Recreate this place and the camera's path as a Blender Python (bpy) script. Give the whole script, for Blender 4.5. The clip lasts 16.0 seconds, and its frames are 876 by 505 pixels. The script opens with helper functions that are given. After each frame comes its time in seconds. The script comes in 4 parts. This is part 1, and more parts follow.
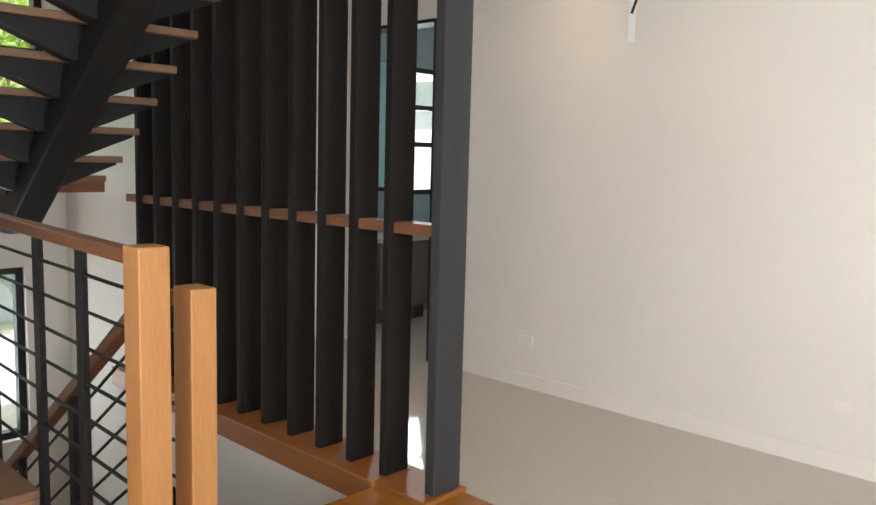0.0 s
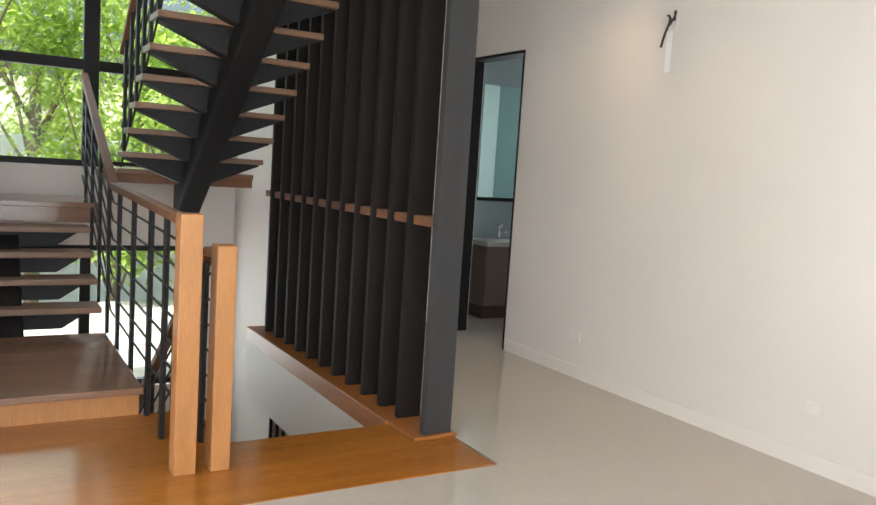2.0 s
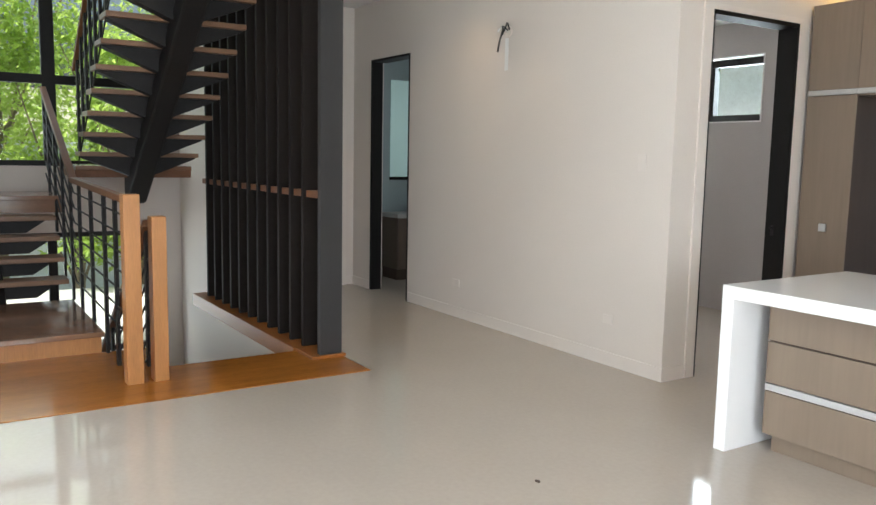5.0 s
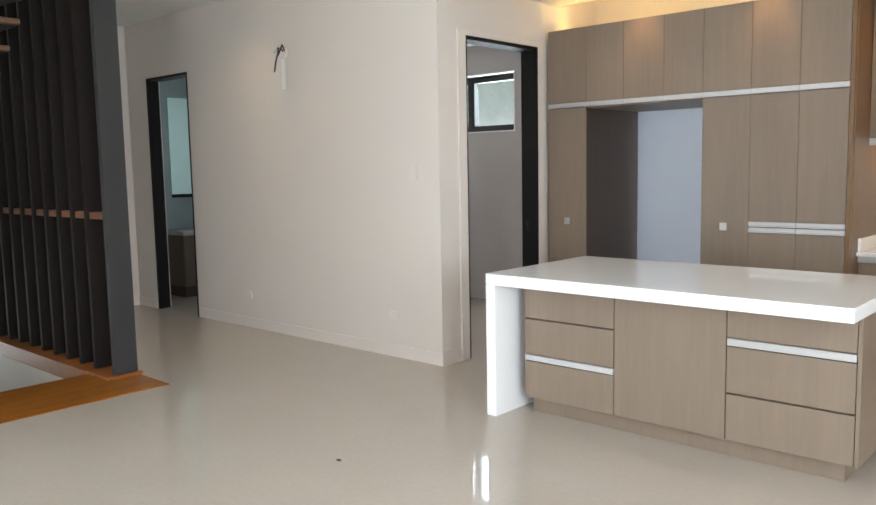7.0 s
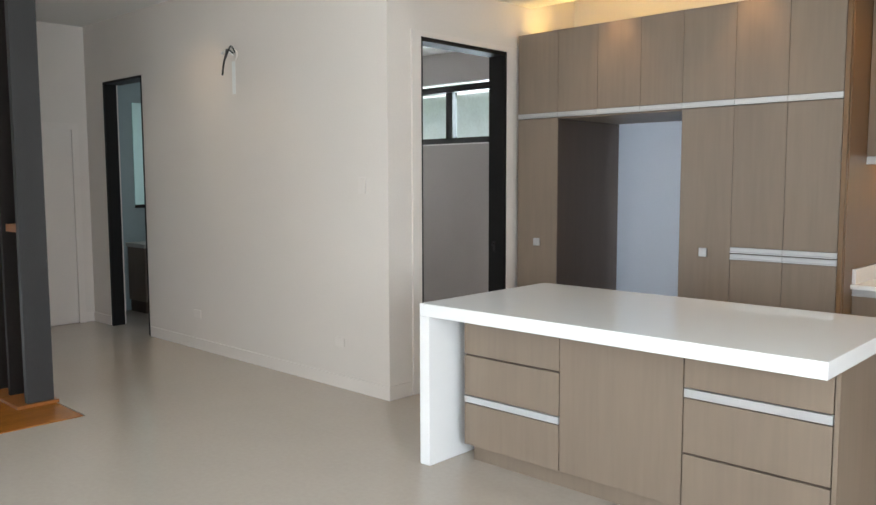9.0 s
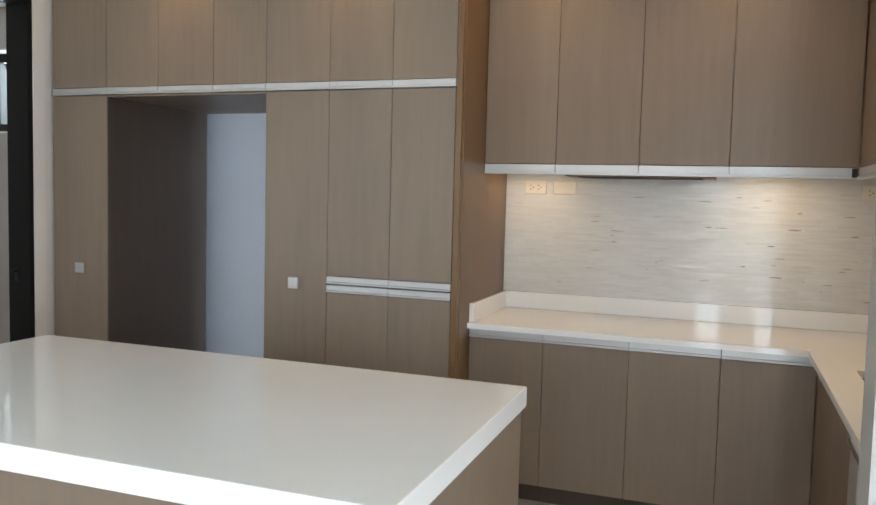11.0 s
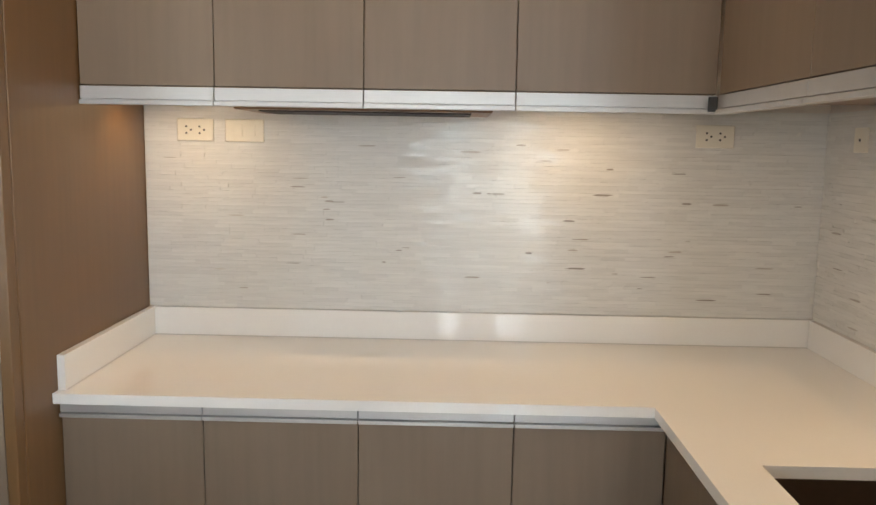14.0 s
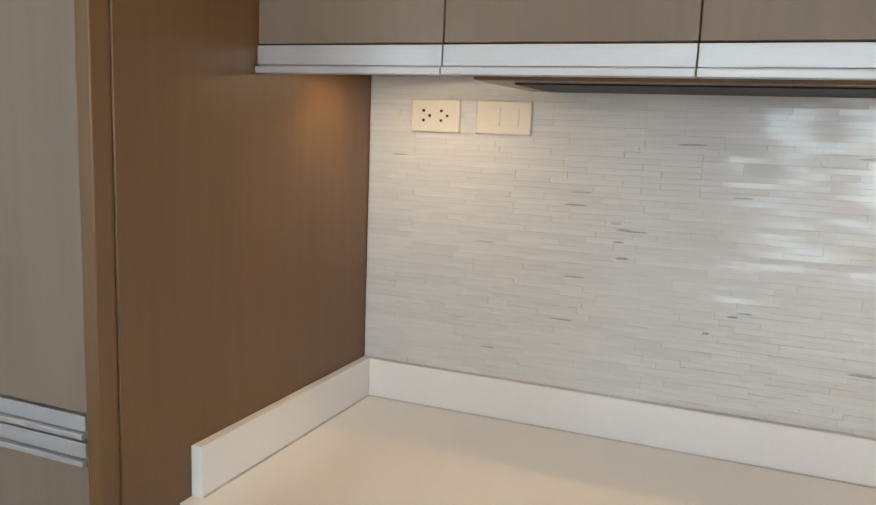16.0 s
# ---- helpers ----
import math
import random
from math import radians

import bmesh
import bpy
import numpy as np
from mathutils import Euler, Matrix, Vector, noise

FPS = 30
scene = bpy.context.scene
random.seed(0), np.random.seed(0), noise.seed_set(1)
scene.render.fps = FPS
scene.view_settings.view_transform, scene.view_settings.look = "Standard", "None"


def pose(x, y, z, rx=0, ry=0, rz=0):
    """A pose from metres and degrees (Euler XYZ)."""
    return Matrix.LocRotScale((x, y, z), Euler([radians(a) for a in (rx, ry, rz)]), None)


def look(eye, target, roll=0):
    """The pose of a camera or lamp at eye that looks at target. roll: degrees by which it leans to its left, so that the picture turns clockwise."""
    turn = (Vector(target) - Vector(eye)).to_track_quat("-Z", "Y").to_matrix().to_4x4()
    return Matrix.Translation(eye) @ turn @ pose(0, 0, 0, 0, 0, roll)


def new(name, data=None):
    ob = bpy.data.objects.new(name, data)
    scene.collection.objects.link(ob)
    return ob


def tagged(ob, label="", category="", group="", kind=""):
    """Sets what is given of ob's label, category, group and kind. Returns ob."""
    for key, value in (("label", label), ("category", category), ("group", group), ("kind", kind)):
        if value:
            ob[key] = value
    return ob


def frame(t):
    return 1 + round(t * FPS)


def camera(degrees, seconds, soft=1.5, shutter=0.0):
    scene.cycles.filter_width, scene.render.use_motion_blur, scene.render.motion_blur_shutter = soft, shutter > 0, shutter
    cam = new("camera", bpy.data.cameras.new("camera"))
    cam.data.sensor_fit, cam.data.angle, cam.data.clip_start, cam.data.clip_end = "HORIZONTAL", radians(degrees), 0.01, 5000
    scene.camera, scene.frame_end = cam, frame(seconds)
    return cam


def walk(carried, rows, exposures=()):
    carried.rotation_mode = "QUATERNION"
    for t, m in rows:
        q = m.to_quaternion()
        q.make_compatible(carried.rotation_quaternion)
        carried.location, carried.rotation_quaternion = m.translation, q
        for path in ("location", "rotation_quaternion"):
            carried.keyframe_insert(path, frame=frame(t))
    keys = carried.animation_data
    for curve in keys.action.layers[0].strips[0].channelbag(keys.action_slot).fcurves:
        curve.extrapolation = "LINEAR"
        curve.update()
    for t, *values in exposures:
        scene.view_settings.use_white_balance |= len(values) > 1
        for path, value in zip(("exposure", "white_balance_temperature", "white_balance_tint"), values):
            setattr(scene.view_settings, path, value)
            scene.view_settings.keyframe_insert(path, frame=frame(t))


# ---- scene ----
cam = camera(57.7, 16.0)
PATH = [
    (0, (-0.069, -0.043, 1.556), (-1.441, 1.394, 1.327), 1.5),
    (0.5, (0.218, 0.158, 1.559), (-1.183, 1.567, 1.328), 3.1),
    (1, (0.562, 0.203, 1.541), (-0.947, 1.495, 1.314), 3.4),
    (1.5, (0.924, 0.168, 1.561), (-0.72, 1.283, 1.324), 3.0),
    (2, (1.344, 0.245, 1.54), (-0.369, 1.255, 1.335), 3.7),
    (2.5, (1.732, 0.243, 1.507), (-0.048, 1.132, 1.3), 3.3),
    (3, (2.035, 0.282, 1.511), (0.227, 1.11, 1.294), 3.5),
    (5.3, (3.066, -0.043, 1.554), (1.479, 1.147, 1.3), -0.1),
    (5.5, (3.117, -0.091, 1.56), (1.646, 1.239, 1.301), 0.4),
    (6, (3.231, -0.145, 1.559), (1.83, 1.259, 1.299), 0.2),
    (6.5, (3.315, -0.205, 1.563), (1.903, 1.189, 1.309), -0.3),
    (7, (3.345, -0.269, 1.561), (2.012, 1.207, 1.348), -1.1),
    (7.5, (3.372, -0.231, 1.561), (2.116, 1.311, 1.353), -1.3),
    (8, (3.365, -0.061, 1.564), (2.033, 1.418, 1.367), -0.7),
    (8.2, (3.365, 0.007, 1.579), (1.975, 1.432, 1.38), -0.5),
    (10.3, (3.074, 1.58, 1.55), (2.118, 3.331, 1.407), 1.6),
    (10.5, (3.048, 1.722, 1.55), (2.23, 3.541, 1.407), 1.6),
    (11, (2.985, 2.113, 1.536), (2.309, 3.99, 1.394), 1.5),
    (11.5, (2.826, 2.454, 1.541), (2.488, 4.42, 1.4), 1.0),
    (12, (2.795, 2.767, 1.534), (2.656, 4.754, 1.346), 0.5),
    (12.5, (2.784, 3.085, 1.534), (2.644, 5.068, 1.324), -0.1),
    (13, (2.698, 3.417, 1.544), (2.679, 5.401, 1.292), -0.8),
    (13.5, (2.75, 3.675, 1.556), (2.763, 5.657, 1.289), -1.2),
    (14, (2.824, 3.914, 1.565), (2.788, 5.896, 1.296), 1.0),
    (14.5, (2.791, 4.2, 1.567), (2.685, 6.18, 1.304), 0.9),
    (15, (2.772, 4.416, 1.572), (2.533, 6.381, 1.285), 0.5),
    (15.5, (2.776, 4.673, 1.577), (2.191, 6.562, 1.282), 1.3),
    (16, (2.692, 4.86, 1.569), (1.934, 6.685, 1.263), 2.2),
]
EXPOSURES = [
    (0, 1.04, 6300, 12), (1, 0.95, 6250, 12), (1.5, 1.03, 6250, 12), (2.2, 1.06, 6250, 12.5), (3, 0.82, 6300, 12.5), (5.5, 0.62, 6150, 11.5), (8, 0.57, 6100, 11), (10.5, 0.36, 5950, 9), (11.5, 0.42, 6200, 10),
    (12, 0.52, 6550, 11), (13.5, 0.55, 6450, 11), (14.5, 0.49, 6000, 10), (16, 0.42, 5850, 9),
]
walk(cam, [(t, look(eye, target, roll)) for t, eye, target, roll in PATH], EXPOSURES)

# ---- world, sun, large lights ----
world = bpy.data.worlds.new("world")
scene.world = world
world.use_nodes = True
wn = world.node_tree
sky = wn.nodes.new("ShaderNodeTexSky")
sky.sky_type = "NISHITA"
sky.sun_disc = False
sky.sun_elevation = radians(67.1)
sky.sun_rotation = radians(157)
sky.dust_density = 10.0
wn.links.new(sky.outputs[0], wn.nodes["Background"].inputs[0])
wn.nodes["Background"].inputs[1].default_value = 0.15

sun = new("sun", bpy.data.lights.new("sun", "SUN"))
sun.data.energy, sun.data.angle, sun.data.color = 5.0, radians(0.5), (1, 0.95, 0.88)
sun.matrix_world = look((3, -7, 18), (0, 0, 0))


def area(name, eye, target, w, h, watts, color=(1, 1, 1)):
    lamp = new(name, bpy.data.lights.new(name, "AREA"))
    lamp.data.shape, lamp.data.size, lamp.data.size_y = "RECTANGLE", w, h
    lamp.data.energy, lamp.data.color = watts, color
    lamp.matrix_world = look(eye, target)
    return lamp


def spot(name, eye, target, watts, color, angle=70, blend=0.6, radius=0.03):
    lamp = new(name, bpy.data.lights.new(name, "SPOT"))
    lamp.data.energy, lamp.data.color, lamp.data.spot_size = watts, color, radians(angle)
    lamp.data.spot_blend, lamp.data.shadow_soft_size = blend, radius
    lamp.matrix_world = look(eye, target)
    return lamp


COOL, WARM = (0.88, 0.945, 1.0), (1.0, 0.68, 0.36)
area("front_window_daylight", (3.275, -2.78, 1.6), (3.275, 0, 1.4), 1.55, 3.1, 190, COOL)
# Fill for the living area through an added opening, out of view.
area("living_fill", (-3.04, -1.5, 1.4), (0, -1.5, 1.2), 1.8, 2.5, 118, COOL)
# Fill from the right through an unseen, added side opening.
area("side_fill", (6.78, -0.2, 1.5), (0, -0.2, 1.3), 4.0, 2.4, 235, COOL)
area("stair_window_daylight", (-7.25, 1.35, 3.0), (0, 1.35, 2.2), 2.3, 3.0, 16, COOL)
area("lower_window_daylight", (-7.25, 1.2, -0.12), (0, 1.2, -1.2), 2.1, 1.3, 16, COOL)
area("bath_window_daylight", (-2.75, 7.3, 2.28), (-2.4, 4.5, 0.8), 1.4, 0.6, 52, COOL)
area("small_bath_window_daylight", (-6.25, 5.95, 1.9), (-4, 5.9, 1.5), 0.6, 1.2, 24, COOL)
# Cool light on the pantry wall, from an added window out of view.
area("pantry_window_daylight", (3.35, 6.97, 1.4), (0, 7.2, 1.2), 0.5, 2.3, 66, (0.68, 0.82, 1.0))

# ---- materials ----


def material(name, base, rough=0.5, metal=0.0, spec=0.5, vary=0.06, scale=3.0, fine=60.0, bump=0.05,
             stretch=(1, 1, 1), per=None, per_amount=0.0, coat=0.0):
    """Base colour with a broad and a fine variation, bump, and a random tone for each piece."""
    m = bpy.data.materials.new(name)
    m.use_nodes = True
    n, l = m.node_tree.nodes, m.node_tree.links
    b = n["Principled BSDF"]
    b.inputs["Roughness"].default_value = rough
    b.inputs["Metallic"].default_value = metal
    b.inputs["Specular IOR Level"].default_value = spec
    b.inputs["Coat Weight"].default_value = coat
    co = n.new("ShaderNodeTexCoord")
    mp = n.new("ShaderNodeMapping")
    mp.inputs["Scale"].default_value = stretch
    l.new(co.outputs["Object"], mp.inputs["Vector"])
    broad, grain = n.new("ShaderNodeTexNoise"), n.new("ShaderNodeTexNoise")
    broad.inputs["Scale"].default_value, grain.inputs["Scale"].default_value = scale, fine
    broad.inputs["Detail"].default_value, grain.inputs["Detail"].default_value = 4, 3
    l.new(mp.outputs[0], broad.inputs["Vector"])
    l.new(mp.outputs[0], grain.inputs["Vector"])
    add = n.new("ShaderNodeMath")
    add.operation = "ADD"
    l.new(broad.outputs["Fac"], add.inputs[0])
    l.new(grain.outputs["Fac"], add.inputs[1])
    ramp = n.new("ShaderNodeMapRange")
    ramp.inputs["From Min"].default_value, ramp.inputs["From Max"].default_value = 0.6, 1.4
    ramp.inputs["To Min"].default_value, ramp.inputs["To Max"].default_value = 1 - vary, 1 + vary
    l.new(add.outputs[0], ramp.inputs["Value"])
    value = ramp.outputs["Result"]
    if per:
        src = n.new("ShaderNodeObjectInfo") if per == "object" else n.new("ShaderNodeNewGeometry")
        out = src.outputs["Random"] if per == "object" else src.outputs["Random Per Island"]
        r2 = n.new("ShaderNodeMapRange")
        r2.inputs["To Min"].default_value, r2.inputs["To Max"].default_value = 1 - per_amount, 1 + per_amount
        l.new(out, r2.inputs["Value"])
        mul = n.new("ShaderNodeMath")
        mul.operation = "MULTIPLY"
        l.new(value, mul.inputs[0])
        l.new(r2.outputs["Result"], mul.inputs[1])
        value = mul.outputs[0]
    col = n.new("ShaderNodeVectorMath")
    col.operation = "SCALE"
    col.inputs[0].default_value = base
    l.new(value, col.inputs["Scale"])
    l.new(col.outputs["Vector"], b.inputs["Base Color"])
    if bump:
        bp = n.new("ShaderNodeBump")
        bp.inputs["Strength"].default_value, bp.inputs["Distance"].default_value = bump, 0.004
        l.new(grain.outputs["Fac"], bp.inputs["Height"])
        l.new(bp.outputs["Normal"], b.inputs["Normal"])
    return m


def glass_material(name, tint=(0.96, 1, 0.98), rough=0.0):
    """Thin pane: mostly clear, with a faint gloss."""
    m = bpy.data.materials.new(name)
    m.use_nodes = True
    n, l = m.node_tree.nodes, m.node_tree.links
    n.remove(n["Principled BSDF"])
    clear, gloss, mix = n.new("ShaderNodeBsdfTransparent"), n.new("ShaderNodeBsdfGlossy"), n.new("ShaderNodeMixShader")
    clear.inputs["Color"].default_value = (*tint, 1)
    gloss.inputs["Roughness"].default_value = rough
    mix.inputs[0].default_value = 0.004
    l.new(clear.outputs[0], mix.inputs[1])
    l.new(gloss.outputs[0], mix.inputs[2])
    l.new(mix.outputs[0], n["Material Output"].inputs["Surface"])
    return m


def glow_material(name, color, strength):
    m = bpy.data.materials.new(name)
    m.use_nodes = True
    b = m.node_tree.nodes["Principled BSDF"]
    b.inputs["Base Color"].default_value = (0.8, 0.8, 0.8, 1)
    b.inputs["Emission Color"].default_value = (*color, 1)
    b.inputs["Emission Strength"].default_value = strength
    return m


M_WALL = material("cream wall paint", (0.72, 0.653, 0.588), 0.6, spec=0.3, vary=0.03, scale=0.9, fine=90, bump=0.04)
M_CEIL = material("white ceiling paint", (0.82, 0.81, 0.78), 0.7, spec=0.2, vary=0.02, scale=1, fine=80, bump=0.03)
M_FLOOR = material("polished beige porcelain", (0.5, 0.437, 0.371), 0.06, vary=0.05, scale=1.3, fine=35, bump=0.004)
M_BASE = material("white skirting paint", (0.745, 0.675, 0.61), 0.45, vary=0.02)
M_WOODFLOOR = material("glossy reddish wood", (0.36, 0.13, 0.02), 0.16, vary=0.25, scale=1.5, fine=22, bump=0.03, stretch=(6, 0.7, 6))
M_TREAD = material("brown stained tread wood", (0.26, 0.14, 0.085), 0.12, vary=0.2, scale=2, fine=25, bump=0.04, stretch=(6, 0.8, 6))
M_CURB = material("satin reddish wood", (0.3, 0.105, 0.022), 0.42, spec=0.35, vary=0.2, scale=1.5, fine=22, bump=0.03, stretch=(0.7, 6, 6))
M_FLIGHT = material("brown satin stair tread wood", (0.25, 0.14, 0.08), 0.4, spec=0.35, vary=0.2, scale=2, fine=25, bump=0.04, stretch=(6, 0.8, 6))
M_POST = material("honey stained wood", (0.45, 0.2, 0.065), 0.35, vary=0.18, scale=2, fine=24, bump=0.05, stretch=(6, 6, 0.6))
M_RAIL = material("red-brown handrail wood", (0.21, 0.088, 0.038), 0.5, spec=0.3, vary=0.2, scale=2, fine=24, bump=0.04, stretch=(0.7, 6, 6))
M_STEEL = material("black painted steel", (0.018, 0.016, 0.015), 0.55, spec=0.25, vary=0.2, fine=50)
M_SLAT = material("dark charcoal painted slats", (0.017, 0.0135, 0.0118), 0.7, spec=0.1, vary=0.18, scale=2, fine=40, bump=0.06, stretch=(5, 5, 0.6))
M_ENDPOST = material("charcoal grey painted post", (0.042, 0.04, 0.039), 0.6, spec=0.25, vary=0.12, scale=2, fine=40, bump=0.05, stretch=(5, 5, 0.6))
M_LAM = material("grey-brown wood laminate", (0.236, 0.179, 0.13), 0.4, spec=0.35, vary=0.085, scale=0.9, fine=6, bump=0.008, stretch=(6, 6, 0.45), per="object", per_amount=0.035)
M_FLANK = material("warm brown wood laminate", (0.172, 0.094, 0.038), 0.36, vary=0.08, scale=0.9, fine=6, bump=0.03, stretch=(9, 9, 0.5))
M_VANITY = material("brown vanity laminate", (0.13, 0.09, 0.065), 0.45, vary=0.1, stretch=(6, 6, 0.6))
# Dark enough to carry the shade of the passage side panels too.
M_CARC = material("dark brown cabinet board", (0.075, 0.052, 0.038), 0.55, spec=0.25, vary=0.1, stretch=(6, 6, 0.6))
M_QUARTZ = material("white quartz", (0.9, 0.89, 0.87), 0.045, vary=0.015, scale=4, fine=150, bump=0.0)
M_ALU = material("brushed aluminium", (0.58, 0.575, 0.57), 0.48, metal=0.7, vary=0.05, fine=70, stretch=(0.5, 8, 8), bump=0.03)
M_BLACK = material("black door paint", (0.008, 0.007, 0.006), 0.6, spec=0.2, vary=0.15)
M_PLASTIC = material("cream plastic", (0.78, 0.74, 0.64), 0.35, vary=0.02)
M_HOLE = material("black socket plastic", (0.02, 0.02, 0.02), 0.5, vary=0.1)
M_CHROME = material("chrome", (0.75, 0.76, 0.78), 0.12, metal=1.0, vary=0.03, bump=0)
M_SINK = material("dark brown composite sink", (0.055, 0.035, 0.022), 0.4, vary=0.15)
M_TILE = material("glossy shell mosaic piece", (0.7, 0.695, 0.675), 0.1, spec=0.3, vary=0.07, scale=5, fine=14, bump=0.02, stretch=(1, 1, 22), per="object", per_amount=0.045)
M_TILES = material("glossy shell mosaic field", (0.7, 0.695, 0.675), 0.1, spec=0.3, vary=0.07, scale=5, fine=14, bump=0.02, stretch=(1, 1, 22), per="island", per_amount=0.045)
M_GROUT = material("pale grout", (0.7, 0.69, 0.65), 0.6, vary=0.04)
M_GREYTILE = material("grey bathroom wall tile", (0.45, 0.415, 0.39), 0.3, vary=0.05, scale=1.2)
M_SLATETILE = material("bluish grey vanity wall tile", (0.27, 0.33, 0.33), 0.25, vary=0.08)
M_PANTRY = material("white pantry wall paint", (0.76, 0.78, 0.82), 0.55, vary=0.02)
# Teal tint stands in for teal walls reflected in the mirror.
M_MIRROR = material("mirror", (0.6, 0.84, 0.79), 0.02, metal=1.0, vary=0.0, bump=0)
M_GLASS = glass_material("window glass")
M_LEAF = material("green leaves", (0.17, 0.26, 0.06), 0.5, vary=0.3, per="island", per_amount=0.6)
ln, ll = M_LEAF.node_tree.nodes, M_LEAF.node_tree.links
lb, lo = ln["Principled BSDF"], ln["Material Output"]
thin, lmix = ln.new("ShaderNodeBsdfTranslucent"), ln.new("ShaderNodeMixShader")
thin.inputs["Color"].default_value = (0.55, 0.7, 0.16, 1)
lmix.inputs[0].default_value = 0.6
ll.new(lb.outputs[0], lmix.inputs[1])
ll.new(thin.outputs[0], lmix.inputs[2])
ll.new(lmix.outputs[0], lo.inputs["Surface"])
M_BARK = material("bark", (0.2, 0.16, 0.11), 0.8, vary=0.3, fine=20, bump=0.4)
M_GRASS = material("grass", (0.07, 0.11, 0.035), 0.9, vary=0.4, scale=0.8, fine=30, bump=0.5)
M_CONC = material("weathered concrete", (0.42, 0.41, 0.38), 0.85, vary=0.15, fine=15, bump=0.2)
M_PALE = material("pale rendered masonry", (0.62, 0.64, 0.7), 0.8, vary=0.1, fine=15, bump=0.15)
# Pale so the roof reads as bright sky through the bathroom window.
M_ROOF = material("pale roof sheet", (0.72, 0.73, 0.75), 0.6, vary=0.15)
M_LED = glow_material("warm led", (1.0, 0.6, 0.2), 8)
M_BULB = glow_material("downlight lens", (1.0, 0.86, 0.66), 6)
M_WIRE = material("black cable", (0.02, 0.018, 0.016), 0.5, vary=0.1)
M_WHITEWIRE = material("white cable", (0.75, 0.73, 0.7), 0.5, vary=0.03)

# ---- helpers for building ----


def box(bm, x0, x1, y0, y1, z0, z1, bevel=0.0):
    m = Matrix.LocRotScale(((x0 + x1) / 2, (y0 + y1) / 2, (z0 + z1) / 2), None, (abs(x1 - x0), abs(y1 - y0), abs(z1 - z0)))
    made = bmesh.ops.create_cube(bm, size=1, matrix=m)["verts"]
    if bevel:
        edges = list({e for v in made for e in v.link_edges})
        bmesh.ops.bevel(bm, geom=edges, offset=bevel, segments=2, profile=0.5, affect="EDGES")
    return made


def rod(bm, a, b, r, sides=8, r2=None):
    a, b = Vector(a), Vector(b)
    turn = (b - a).to_track_quat("Z", "Y").to_matrix().to_4x4()
    bmesh.ops.create_cone(bm, cap_ends=True, segments=sides, radius1=r, radius2=r if r2 is None else r2,
                          depth=(b - a).length, matrix=Matrix.Translation((a + b) / 2) @ turn)


def bar(bm, a, b, wide, high):
    """A straight bar of rectangular section from a to b (wide across y for runs along x)."""
    a, b = Vector(a), Vector(b)
    d = (b - a).normalized()
    side = Vector((0, 0, 1)).cross(d)
    side = side.normalized() if side.length > 1e-4 else Vector((0, 1, 0))
    up = d.cross(side)
    rot = Matrix((d, side, up)).transposed().to_4x4()
    m = Matrix.Translation((a + b) / 2) @ rot @ Matrix.Diagonal(((b - a).length, wide, high, 1))
    made = bmesh.ops.create_cube(bm, size=1, matrix=m)["verts"]
    bmesh.ops.bevel(bm, geom=list({e for v in made for e in v.link_edges}), offset=min(wide, high) * 0.12,
                    segments=2, profile=0.5, affect="EDGES")


def mesh_object(name, bm, mat):
    me = bpy.data.meshes.new(name)
    bm.to_mesh(me)
    bm.free()
    me.materials.append(mat)
    return new(name, me)


def part(name, bm, mat, parent, label=""):
    ob = mesh_object(name, bm, mat)
    ob.parent = parent
    if parent.type == "EMPTY":
        ob.matrix_parent_inverse = Matrix.Translation(-parent.location)
    return tagged(ob, label)


def bpart(name, dims, mat, parent, label="", bevel=0.002):
    bm = bmesh.new()
    box(bm, *dims, bevel)
    return part(name, bm, mat, parent, label)


def thing(name, at, label, category, group="", kind=""):
    ob = new(name)
    ob.location = at
    ob.empty_display_size = 0.1
    return tagged(ob, label, category, group, kind)


def structure(name, bm, mat, label, category):
    return tagged(mesh_object(name, bm, mat), label, category, kind="structure")


def slab_with_holes(bm, axis, p0, p1, a0, a1, z0, z1, holes):
    """A wall from p0 to p1 along its thickness, a0 to a1 along its run, with openings (a, b, low, high)."""
    cuts_a = sorted({a0, a1, *[v for h in holes for v in h[:2] if a0 < v < a1]})
    for i in range(len(cuts_a) - 1):
        lo, hi = cuts_a[i], cuts_a[i + 1]
        mid = (lo + hi) / 2
        spans = sorted((h[2], h[3]) for h in holes if h[0] <= mid <= h[1])
        z = z0
        for s0, s1 in spans + [(z1, z1)]:
            if s0 > z:
                if axis == "y":
                    box(bm, lo, hi, p0, p1, z, s0)
                else:
                    box(bm, p0, p1, lo, hi, z, s0)
            z = max(z, s1)


def wall(name, axis, p0, p1, a0, a1, z0, z1, holes=(), mat=None, label="plain cream painted wall"):
    bm = bmesh.new()
    slab_with_holes(bm, axis, p0, p1, a0, a1, z0, z1, holes)
    bmesh.ops.remove_doubles(bm, verts=bm.verts, dist=1e-5)
    return structure(name, bm, mat or M_WALL, label, "wall")


